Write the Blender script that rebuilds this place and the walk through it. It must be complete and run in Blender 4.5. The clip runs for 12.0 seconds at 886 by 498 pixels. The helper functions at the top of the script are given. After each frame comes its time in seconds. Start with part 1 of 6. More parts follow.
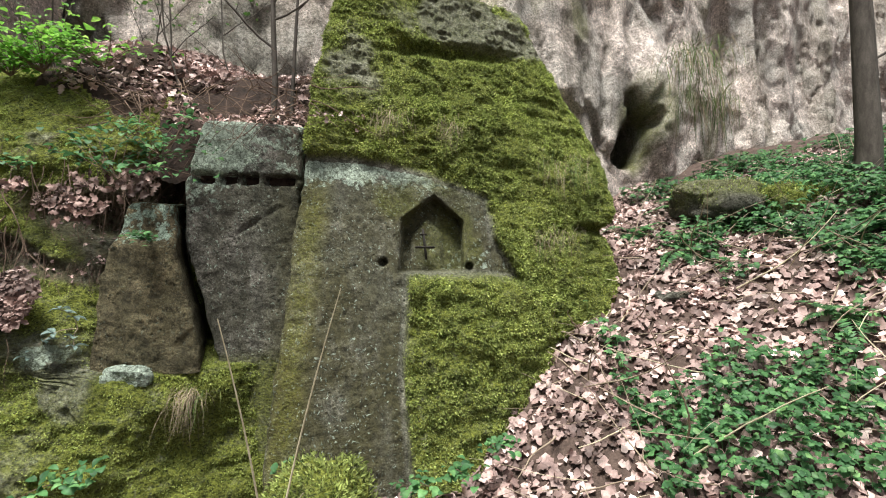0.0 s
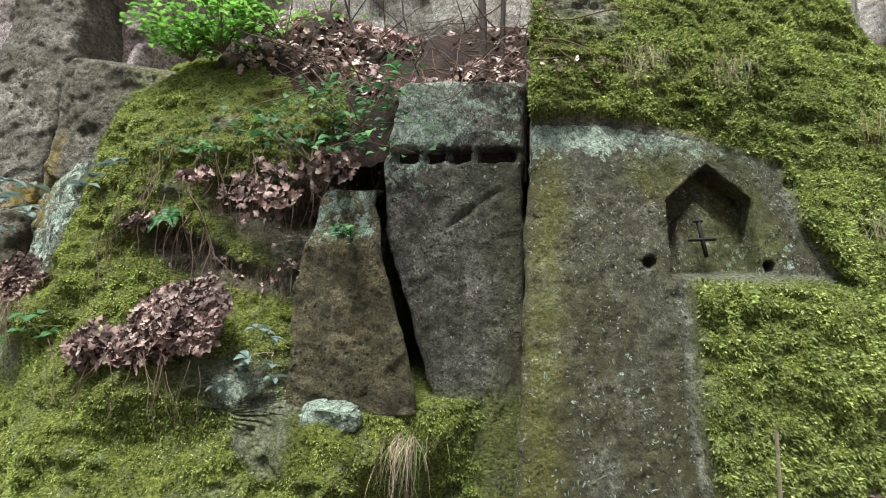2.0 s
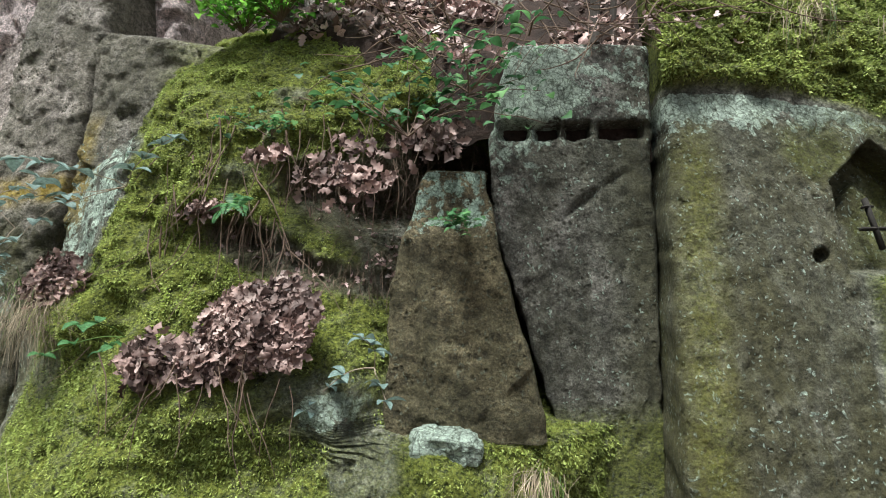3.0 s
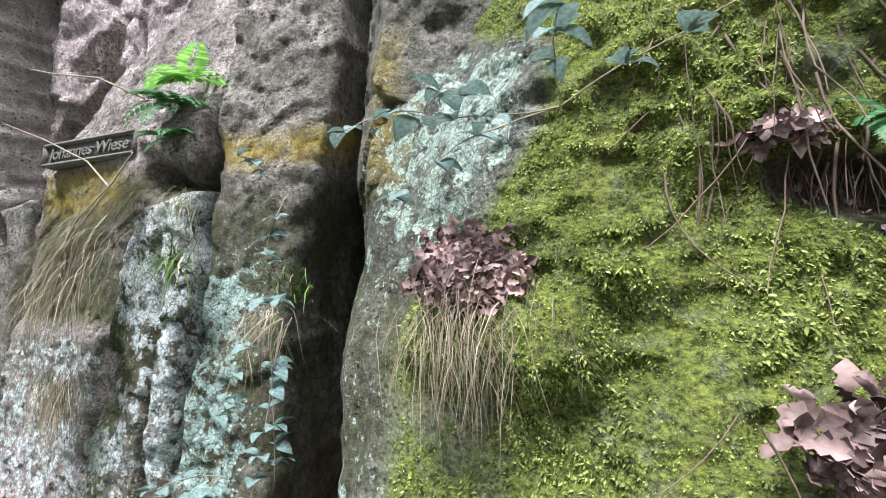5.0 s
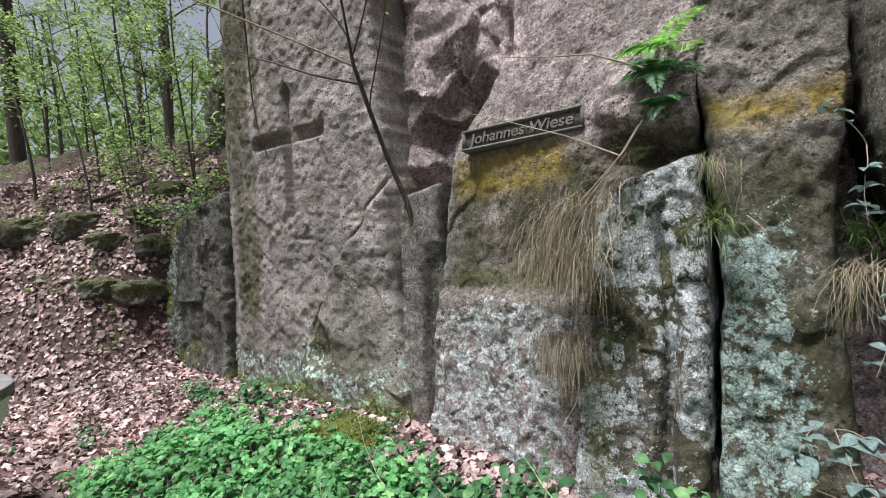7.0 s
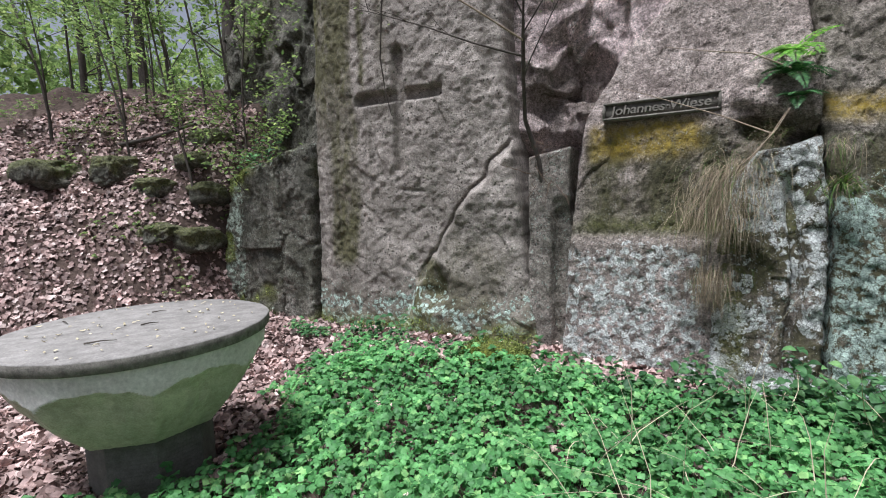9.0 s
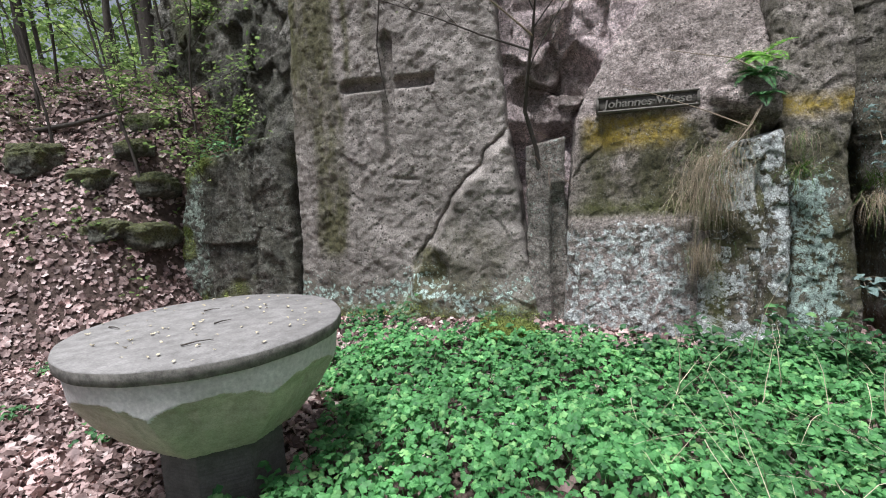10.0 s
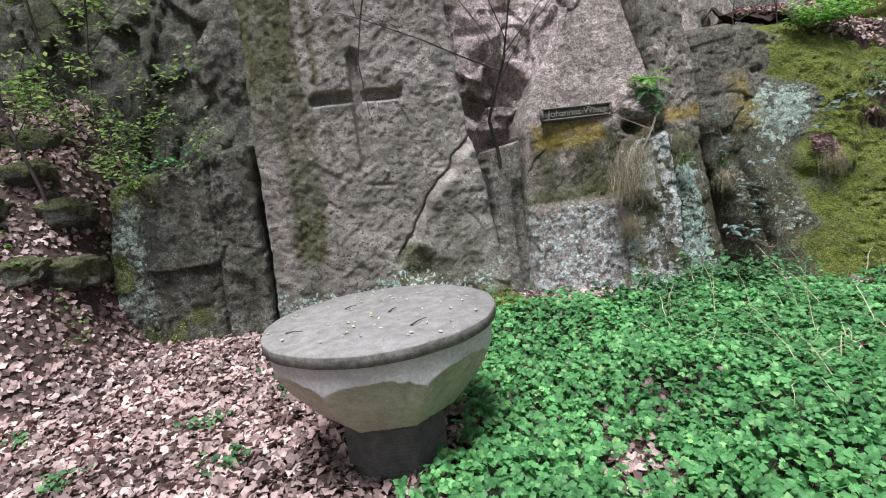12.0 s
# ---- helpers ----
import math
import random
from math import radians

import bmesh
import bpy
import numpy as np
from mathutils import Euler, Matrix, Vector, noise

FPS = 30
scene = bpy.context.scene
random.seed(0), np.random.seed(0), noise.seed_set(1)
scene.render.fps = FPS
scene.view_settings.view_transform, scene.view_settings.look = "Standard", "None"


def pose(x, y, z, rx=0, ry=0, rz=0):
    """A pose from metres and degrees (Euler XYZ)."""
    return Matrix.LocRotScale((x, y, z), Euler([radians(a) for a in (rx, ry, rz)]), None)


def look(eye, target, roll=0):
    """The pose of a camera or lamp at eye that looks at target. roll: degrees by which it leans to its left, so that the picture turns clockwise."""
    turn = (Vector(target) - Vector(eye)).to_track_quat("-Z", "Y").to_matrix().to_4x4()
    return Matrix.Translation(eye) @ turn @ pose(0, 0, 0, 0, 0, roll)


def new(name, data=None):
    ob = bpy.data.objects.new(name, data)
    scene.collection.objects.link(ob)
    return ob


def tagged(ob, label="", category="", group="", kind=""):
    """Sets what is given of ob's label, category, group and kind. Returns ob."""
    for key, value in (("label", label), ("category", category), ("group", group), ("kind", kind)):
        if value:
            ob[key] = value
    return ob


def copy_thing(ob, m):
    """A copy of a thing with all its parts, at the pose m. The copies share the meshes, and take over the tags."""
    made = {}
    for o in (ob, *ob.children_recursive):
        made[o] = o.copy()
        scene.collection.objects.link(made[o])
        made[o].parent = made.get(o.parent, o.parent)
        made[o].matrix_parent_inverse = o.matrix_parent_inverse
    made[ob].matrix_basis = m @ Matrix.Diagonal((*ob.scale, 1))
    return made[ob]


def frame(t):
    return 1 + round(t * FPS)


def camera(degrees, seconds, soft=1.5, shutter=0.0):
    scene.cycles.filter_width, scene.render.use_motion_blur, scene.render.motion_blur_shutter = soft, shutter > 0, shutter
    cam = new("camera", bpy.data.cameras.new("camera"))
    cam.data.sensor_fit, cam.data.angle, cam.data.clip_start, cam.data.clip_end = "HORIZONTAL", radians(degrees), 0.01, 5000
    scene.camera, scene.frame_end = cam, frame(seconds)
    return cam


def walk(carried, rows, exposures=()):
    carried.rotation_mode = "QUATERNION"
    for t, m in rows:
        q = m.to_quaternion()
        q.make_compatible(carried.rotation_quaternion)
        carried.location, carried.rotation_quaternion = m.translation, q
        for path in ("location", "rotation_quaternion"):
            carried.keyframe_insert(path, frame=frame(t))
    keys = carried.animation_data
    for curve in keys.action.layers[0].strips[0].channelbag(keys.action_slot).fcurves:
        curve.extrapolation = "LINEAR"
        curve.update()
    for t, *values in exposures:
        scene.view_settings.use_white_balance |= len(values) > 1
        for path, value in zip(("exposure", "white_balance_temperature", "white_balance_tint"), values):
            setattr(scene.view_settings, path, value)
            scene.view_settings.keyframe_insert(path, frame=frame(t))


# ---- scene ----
cam = camera(86.4, 12.0, soft=1.0)
METRES, EYE, TILT, LEAN, TURN = 9.0, 1.35, 0.0, 0.0, 0.0
ROWS = [
    (0.0, 0.0, 0.0, 0.0, 0.0, 0.0, -0.0),
    (0.5, -0.0238, 0.0249, -0.0015, 6.81, 0.61, 0.2),
    (1.0, -0.0466, 0.0429, -0.0019, 11.05, 0.51, 0.51),
    (1.5, -0.0652, 0.0628, -0.0023, 13.16, 0.24, 0.85),
    (2.0, -0.0798, 0.0792, -0.0021, 13.86, 0.31, 1.12),
    (2.5, -0.1003, 0.088, -0.005, 14.23, 0.66, 1.31),
    (4.5, -0.27, 0.1527, -0.0052, 16.82, 0.54, 1.42),
    (5.0, -0.3141, 0.1495, -0.006, 20.56, -0.31, 1.93),
    (5.5, -0.3643, 0.1414, -0.002, 24.9, -0.74, 3.29),
    (6.0, -0.4034, 0.1216, -0.0022, 28.62, -0.63, 4.49),
    (6.5, -0.439, 0.0911, -0.0024, 31.86, -0.47, 4.67),
    (7.0, -0.4744, 0.0613, -0.0088, 33.95, -0.93, 4.16),
    (7.5, -0.4976, 0.0244, -0.0075, 34.38, -2.15, 3.53),
    (9.5, -0.6282, -0.0937, -0.0101, 19.62, -6.71, 2.31),
    (10.0, -0.6706, -0.1127, -0.0071, 13.27, -7.51, 3.05),
    (10.5, -0.7097, -0.1322, -0.0061, 6.88, -8.11, 3.99),
    (11.0, -0.7476, -0.153, -0.0011, 0.68, -8.61, 5.02),
    (11.5, -0.7909, -0.1622, -0.0, -4.38, -8.7, 6.02),
    (12.0, -0.8377, -0.1745, 0.0002, -9.65, -8.38, 7.02),
]
EXPOSURES = [(0.0, 0.84, 6350, 8), (2.5, 0.84, 6000, 4), (4.3, 1.12, 5800, 9), (5.0, 1.35, 5600, 11), (5.8, 1.12, 5750, 13), (6.5, 0.8, 5850, 15), (7.5, 0.6, 5800, 14), (9.5, 0.48, 5750, 13), (12.0, 0.46, 5750, 12)]
walk(cam, [(t, pose(0, 0, EYE, TILT, LEAN, TURN) @ pose(METRES * x, METRES * y, METRES * z, 90 + pitch, roll, yaw)) for t, x, y, z, yaw, pitch, roll in ROWS], EXPOSURES)

# ---- world and light: an overcast spring day under open trees ----
world = bpy.data.worlds.new("overcast_sky")
scene.world = world
world.use_nodes = True
wn = world.node_tree
wn.nodes.clear()
sky = wn.nodes.new("ShaderNodeTexSky")
sky.sky_type, sky.sun_disc = "NISHITA", False
sky.sun_elevation, sky.sun_rotation = radians(73), radians(195)
sky.air_density, sky.dust_density = 1.0, 4.0
grey = wn.nodes.new("ShaderNodeHueSaturation")
grey.inputs["Saturation"].default_value = 0.25
wb = wn.nodes.new("ShaderNodeBackground")
wb.inputs["Strength"].default_value = 0.074
wo = wn.nodes.new("ShaderNodeOutputWorld")
wn.links.new(sky.outputs[0], grey.inputs["Color"])
wn.links.new(grey.outputs[0], wb.inputs["Color"])
wn.links.new(wb.outputs[0], wo.inputs["Surface"])

sun = new("sun", bpy.data.lights.new("sun", "SUN"))
sun.data.energy, sun.data.angle, sun.data.color = 4.7, radians(18), (1.0, 0.97, 0.92)
sun.matrix_world = look((-5.2, -0.9, 12.0), (-4.2, 2.5, 0.5))


# ---- small numeric tools ----
def smooth(x, a, b):
    s = np.clip((np.asarray(x, float) - a) / (b - a), 0, 1)
    return s * s * (3 - 2 * s)


def hash3(i, j, k, seed):
    h = np.sin(i * 127.1 + j * 311.7 + k * 74.7 + seed * 53.3) * 43758.5453
    return h - np.floor(h)


def vnoise(x, y, z, seed=0.0):
    """Smooth value noise from -1 to 1."""
    x, y, z = np.broadcast_arrays(x, y, z)
    i, j, k = np.floor(x), np.floor(y), np.floor(z)
    f, g, h = x - i, y - j, z - k
    f, g, h = (a * a * (3 - 2 * a) for a in (f, g, h))
    out = 0
    for a in (0, 1):
        for b in (0, 1):
            for c in (0, 1):
                w = (f if a else 1 - f) * (g if b else 1 - g) * (h if c else 1 - h)
                out = out + w * hash3(i + a, j + b, k + c, seed)
    return out * 2 - 1


def fbm(x, y, z, scale, octaves=4, seed=0.0, gain=0.5):
    out, amp = 0, 1.0
    for o in range(octaves):
        out = out + amp * vnoise(x * scale + 17 * o, y * scale, z * scale, seed + o)
        scale, amp = scale * 2.03, amp * gain
    return out


def facets(x, z, scale, seed=0.0, tilt=1.0):
    """Broken-rock relief: each cell of an uneven mosaic is a tilted plane, from about -1 to 1."""
    wx, wz = x * scale + 0.35 * vnoise(x * scale * 1.3, 0 * x, z * scale * 1.3, seed + 40), z * scale + 0.35 * vnoise(x * scale * 1.3, 0 * x + 5, z * scale * 1.3, seed + 41)
    ci, ck = np.floor(wx), np.floor(wz)
    best, val = np.full(np.shape(wx), 1e9), np.zeros(np.shape(wx))
    for a in (-1, 0, 1):
        for b in (-1, 0, 1):
            i, k = ci + a, ck + b
            px, pz = i + hash3(i, k, 0 * i, seed), k + hash3(i, k, 0 * i + 1, seed)
            d = (wx - px) ** 2 + (wz - pz) ** 2
            v = 2 * hash3(i, k, 0 * i + 2, seed) - 1 + tilt * ((hash3(i, k, 0 * i + 3, seed) - 0.5) * (wx - px) + (hash3(i, k, 0 * i + 4, seed) - 0.5) * (wz - pz)) * 2
            val, best = np.where(d < best, v, val), np.minimum(d, best)
    return val


def inside(px, pz, corners):
    """Signed distance to a polygon in the plane: positive inside."""
    px, pz = np.broadcast_arrays(np.asarray(px, float), np.asarray(pz, float))
    hit, best = np.zeros(px.shape, bool), np.full(px.shape, 1e9)
    for (ax, az), (bx, bz) in zip(corners, corners[1:] + corners[:1]):
        dx, dz = bx - ax, bz - az
        s = np.clip(((px - ax) * dx + (pz - az) * dz) / (dx * dx + dz * dz), 0, 1)
        best = np.minimum(best, np.hypot(px - ax - s * dx, pz - az - s * dz))
        cross = (az > pz) != (bz > pz)
        hit ^= cross & (px < dx * (pz - az) / (dz if dz else 1e-9) + ax)
    return np.where(hit, best, -best)


def line_dist(px, pz, a, b):
    dx, dz = b[0] - a[0], b[1] - a[1]
    s = np.clip(((px - a[0]) * dx + (pz - a[1]) * dz) / (dx * dx + dz * dz), 0, 1)
    return np.hypot(px - a[0] - s * dx, pz - a[1] - s * dz)


def interp(v, at, to):
    return np.interp(v, at, to)


# ---- meshes ----
def quick_mesh(name, verts, loops, sizes, material=None, shade=True):
    """A mesh from arrays: corners, the corner numbers of all faces in turn, the faces' sizes."""
    me = bpy.data.meshes.new(name)
    verts, loops, sizes = np.asarray(verts, np.float32), np.asarray(loops, np.int32).ravel(), np.asarray(sizes, np.int32)
    me.vertices.add(len(verts))
    me.vertices.foreach_set("co", verts.ravel())
    me.loops.add(len(loops))
    me.loops.foreach_set("vertex_index", loops)
    me.polygons.add(len(sizes))
    me.polygons.foreach_set("loop_start", np.concatenate([[0], np.cumsum(sizes)[:-1]]).astype(np.int32))
    me.update(calc_edges=True)
    me.validate()
    if material:
        me.materials.append(material)
    if shade:
        me.polygons.foreach_set("use_smooth", np.ones(len(me.polygons), bool))
    return me


def grid_quads(nu, nv):
    i = np.arange((nu - 1) * (nv - 1))
    a = (i // (nu - 1)) * nu + i % (nu - 1)
    return np.stack([a, a + 1, a + nu + 1, a + nu], 1)


def set_cover(me, cover):
    at = me.attributes.new("cover", "FLOAT_COLOR", "POINT")
    at.data.foreach_set("color", np.clip(cover, 0, 1).astype(np.float32).ravel())


def batch(name, shapes, mats, pos, rot, size, material, pick=None):
    """Many copies of a few small shapes joined in one mesh. shapes: (corners, faces) pairs; rot: N x 3 x 3."""
    n = len(pos)
    pick = np.random.randint(0, len(shapes), n) if pick is None else pick
    V, L, S, M, base = [], [], [], [], 0
    for s, (co, faces) in enumerate(shapes):
        ids = np.nonzero(pick == s)[0]
        if not len(ids):
            continue
        co = np.asarray(co, float)
        v = np.einsum("nij,kj->nki", rot[ids], co) * np.reshape(size[ids], (-1, 1, 1)) + pos[ids][:, None, :]
        flat, sizes = np.concatenate([np.asarray(f) for f in faces]), np.array([len(f) for f in faces])
        off = base + np.arange(len(ids)) * len(co)
        V.append(v.reshape(-1, 3))
        L.append((off[:, None] + flat[None, :]).ravel())
        S.append(np.tile(sizes, len(ids)))
        base += len(ids) * len(co)
    return quick_mesh(name, np.concatenate(V), np.concatenate(L), np.concatenate(S), material)


def turns(normal, spin, lean=None):
    """Rotation matrices that take z to the normals and spin about them."""
    n = normal / np.linalg.norm(normal, axis=1, keepdims=True)
    ref = np.where(np.abs(n[:, 2:3]) > 0.9, np.array([[0.0, 1.0, 0.0]]), np.array([[0.0, 0.0, 1.0]]))
    a = np.cross(ref, n)
    a /= np.linalg.norm(a, axis=1, keepdims=True)
    b = np.cross(n, a)
    c, s = np.cos(spin)[:, None], np.sin(spin)[:, None]
    return np.stack([a * c + b * s, b * c - a * s, n], 2)


def thing(name, me, label, category, kind="", group=""):
    return tagged(new(name, me), label, category, group, kind)


def under(name, me, parent, label="", kind=""):
    ob = new(name, me)
    ob.parent = parent
    return tagged(ob, label, kind=kind)


def from_bm(name, bm, material, smooth_shade=True):
    me = bpy.data.meshes.new(name)
    bm.to_mesh(me)
    bm.free()
    me.materials.append(material)
    if smooth_shade:
        me.polygons.foreach_set("use_smooth", np.ones(len(me.polygons), bool))
    return me


def part(name, bm, material, parent, label=""):
    return under(name, from_bm(name, bm, material), parent, label)


def tube(points, radii, sides=6):
    """Corners and quads of a tapering tube along points."""
    P, r = np.asarray(points, float), np.asarray(radii, float)
    d = np.gradient(P, axis=0)
    d /= np.linalg.norm(d, axis=1, keepdims=True) + 1e-9
    ref = np.where(np.abs(d[:, 2:3]) > 0.9, np.array([[1.0, 0, 0]]), np.array([[0, 0, 1.0]]))
    a = np.cross(d, ref)
    a /= np.linalg.norm(a, axis=1, keepdims=True)
    b = np.cross(d, a)
    th = np.linspace(0, 2 * np.pi, sides, endpoint=False)
    ring = P[:, None] + r[:, None, None] * (np.cos(th)[None, :, None] * a[:, None] + np.sin(th)[None, :, None] * b[:, None])
    quads = [[i * sides + j, i * sides + (j + 1) % sides, (i + 1) * sides + (j + 1) % sides, (i + 1) * sides + j]
             for i in range(len(P) - 1) for j in range(sides)]
    return ring.reshape(-1, 3), quads


def tubes_mesh(name, stems, material, sides=5):
    """One mesh of several stems, each (points, radii)."""
    V, L, base = [], [], 0
    for pts, rad in stems:
        v, q = tube(pts, rad, sides)
        V.append(v)
        L.append(np.array(q) + base)
        base += len(v)
    L = np.concatenate(L)
    return quick_mesh(name, np.concatenate(V), L, np.full(len(L), 4), material)


def wander(start, way, length, steps=8, bend=0.25, droop=0.0, rng=random):
    """A crooked line from start."""
    p, d, out = Vector(start), Vector(way).normalized(), [Vector(start)]
    for _ in range(steps):
        d = (d + Vector((rng.uniform(-bend, bend), rng.uniform(-bend, bend), rng.uniform(-bend, bend) - droop))).normalized()
        p = p + d * (length / steps)
        out.append(p.copy())
    return [tuple(q) for q in out]


# ---- materials ----
def node(nt, kind, *links, **values):
    n = nt.nodes.new(kind)
    for key, val in values.items():
        if key in n.inputs:
            n.inputs[key].default_value = val
    for name, socket in links:
        nt.links.new(socket, n.inputs[name])
    return n


def start(name, rough=0.8):
    m = bpy.data.materials.new(name)
    m.use_nodes = True
    nt = m.node_tree
    bsdf = nt.nodes["Principled BSDF"]
    bsdf.inputs["Roughness"].default_value = rough
    bsdf.inputs["Specular IOR Level"].default_value = 0.25
    return m, nt, bsdf


def noise_tex(nt, co, scale, detail=4.0, rough=0.55, stretch=None):
    if stretch:
        mp = node(nt, "ShaderNodeMapping", ("Vector", co))
        mp.inputs["Scale"].default_value = stretch
        co = mp.outputs[0]
    return node(nt, "ShaderNodeTexNoise", ("Vector", co), Scale=scale, Detail=detail, Roughness=rough).outputs["Fac"]


def ramp(nt, fac, a, b, ca=(0, 0, 0, 1), cb=(1, 1, 1, 1)):
    r = node(nt, "ShaderNodeValToRGB", ("Fac", fac))
    r.color_ramp.elements[0].position, r.color_ramp.elements[1].position = a, b
    r.color_ramp.elements[0].color, r.color_ramp.elements[1].color = ca, cb
    return r.outputs["Color"]


def mix(nt, fac, a, b, kind="MIX"):
    n = nt.nodes.new("ShaderNodeMix")
    n.data_type, n.blend_type = "RGBA", kind
    for key, val in ((0, fac), (6, a), (7, b)):
        if isinstance(val, (tuple, float, int)):
            n.inputs[key].default_value = val if not isinstance(val, tuple) or len(val) == 4 else (*val, 1)
        else:
            nt.links.new(val, n.inputs[key])
    return n.outputs[2]


def times(nt, a, b, op="MULTIPLY"):
    n = nt.nodes.new("ShaderNodeMath")
    n.operation, n.use_clamp = op, op != "MULTIPLY" or False
    for i, val in enumerate((a, b)):
        if isinstance(val, (float, int)):
            n.inputs[i].default_value = val
        else:
            nt.links.new(val, n.inputs[i])
    return n.outputs[0]


def bump(nt, bsdf, *layers):
    last = None
    for height, strength, dist in layers:
        b = node(nt, "ShaderNodeBump", ("Height", height), Strength=strength, Distance=dist)
        if last:
            nt.links.new(last, b.inputs["Normal"])
        last = b.outputs[0]
    nt.links.new(last, bsdf.inputs["Normal"])


def rock_material(name, c1, c2, c3, lichen=(0.47, 0.58, 0.5), streak=0.6, mottle=1.0):
    """Sandstone with cover: red the moss's felt, green pale lichen, blue yellow lichen, alpha a dark tone for algae,
    soil and painted shade.
    """
    m, nt, bsdf = start(name, 0.9)
    co = node(nt, "ShaderNodeTexCoord").outputs["Object"]
    big, mid = noise_tex(nt, co, 1.3, 3), noise_tex(nt, co, 7.0, 6, 0.65)
    fine, grain = noise_tex(nt, co, 30.0, 7, 0.75), noise_tex(nt, co, 120.0, 4, 0.75)
    coarse = noise_tex(nt, co, 58.0, 5, 0.7, (1.0, 1.0, 1.5))
    runs = noise_tex(nt, co, 5.0, 5, 0.65, (1.0, 1.0, 0.12))
    col = mix(nt, ramp(nt, mid, 0.38, 0.62), tuple(v * 0.7 for v in c1), tuple(v * 1.18 for v in c2))
    col = mix(nt, ramp(nt, big, 0.4, 0.66), col, c3)
    col = mix(nt, times(nt, ramp(nt, runs, 0.5, 0.66), streak), col, (c1[0] * 0.42, c1[1] * 0.43, c1[2] * 0.4))
    col = mix(nt, 0.95 * mottle, col, ramp(nt, fine, 0.36, 0.64, (0.42, 0.41, 0.39, 1), (1.65, 1.65, 1.65, 1)), "MULTIPLY")
    col = mix(nt, 0.8 * (0.4 + 0.6 * mottle), col, ramp(nt, coarse, 0.36, 0.64, (0.6, 0.6, 0.6, 1), (1.5, 1.5, 1.5, 1)), "MULTIPLY")
    col = mix(nt, 0.85, col, ramp(nt, grain, 0.34, 0.66, (0.62, 0.62, 0.62, 1), (1.45, 1.45, 1.45, 1)), "MULTIPLY")
    pits = node(nt, "ShaderNodeTexVoronoi", ("Vector", co), Scale=30.0).outputs["Distance"]
    pit = times(nt, ramp(nt, pits, 0.12, 0.3, (1, 1, 1, 1), (0, 0, 0, 1)), ramp(nt, mid, 0.42, 0.56))
    col = mix(nt, times(nt, pit, 0.95), col, (c1[0] * 0.2, c1[1] * 0.2, c1[2] * 0.18))
    at = node(nt, "ShaderNodeAttribute")
    at.attribute_name = "cover"
    rgb = node(nt, "ShaderNodeSeparateColor", ("Color", at.outputs["Color"]))
    patchy = noise_tex(nt, co, 13.0, 10, 0.8)
    warp = node(nt, "ShaderNodeVectorMath", ("Vector", co))
    tint = node(nt, "ShaderNodeTexNoise", ("Vector", co), Scale=14.0, Detail=5.0)
    wsc = node(nt, "ShaderNodeVectorMath", ("Vector", tint.outputs["Color"]))
    wsc.operation = "SCALE"
    wsc.inputs["Scale"].default_value = 0.11
    nt.links.new(wsc.outputs[0], warp.inputs[1])
    cells = node(nt, "ShaderNodeTexVoronoi", ("Vector", warp.outputs[0]), Scale=19.0)
    discs = ramp(nt, cells.outputs["Distance"], 0.2, 0.6, (1, 1, 1, 1), (0, 0, 0, 1))
    lobes = node(nt, "ShaderNodeTexVoronoi", ("Vector", warp.outputs[0]), Scale=34.0)
    lobes.feature = "DISTANCE_TO_EDGE"
    gaps = ramp(nt, lobes.outputs["Distance"], 0.015, 0.09)
    alg_dark = times(nt, at.outputs["Alpha"], ramp(nt, noise_tex(nt, co, 6.0, 7, 0.7, (1, 1, 0.4)), 0.24, 0.54))
    col = mix(nt, alg_dark, col, mix(nt, ramp(nt, fine, 0.34, 0.66), (0.034, 0.032, 0.016), (0.14, 0.13, 0.066)))
    ylw = times(nt, rgb.outputs["Blue"], ramp(nt, patchy, 0.34, 0.58))
    col = mix(nt, ylw, col, mix(nt, ramp(nt, fine, 0.34, 0.66), (0.24, 0.16, 0.025), (0.5, 0.37, 0.055)))
    body = times(nt, times(nt, patchy, times(nt, discs, 0.16), "ADD"), times(nt, rgb.outputs["Green"], 0.62), "ADD")
    specks = node(nt, "ShaderNodeTexVoronoi", ("Vector", warp.outputs[0]), Scale=44.0)
    speck = times(nt, times(nt, ramp(nt, specks.outputs["Distance"], 0.2, 0.28, (1, 1, 1, 1), (0, 0, 0, 1)), ramp(nt, mid, 0.42, 0.54)), ramp(nt, rgb.outputs["Green"], 0.05, 0.25))
    lic = times(nt, ramp(nt, body, 0.965, 0.99), times(nt, speck, 0.9), "MAXIMUM")
    crust = mix(nt, ramp(nt, noise_tex(nt, co, 24.0, 7, 0.75), 0.36, 0.6), tuple(v * 0.5 for v in lichen), tuple(v * 1.2 for v in lichen))
    crust = mix(nt, 0.75, crust, ramp(nt, grain, 0.36, 0.62, (0.45, 0.45, 0.45, 1), (1.3, 1.3, 1.3, 1)), "MULTIPLY")
    crust = mix(nt, 0.8, crust, mix(nt, gaps, (0.3, 0.3, 0.26), (1.12, 1.12, 1.12)), "MULTIPLY")
    col = mix(nt, lic, col, crust)
    felt = times(nt, rgb.outputs["Red"], ramp(nt, patchy, 0.2, 0.5))
    col = mix(nt, felt, col, mix(nt, ramp(nt, coarse, 0.36, 0.64), (0.03, 0.04, 0.008), (0.29, 0.32, 0.055)))
    nt.links.new(col, bsdf.inputs["Base Color"])
    bump(nt, bsdf, (mid, 0.7 * mottle, 0.06), (fine, 0.8 * mottle, 0.035), (coarse, 0.7, 0.012), (grain, 0.7, 0.006), (pit, 0.8, -0.012), (lic, 0.7, 0.006))
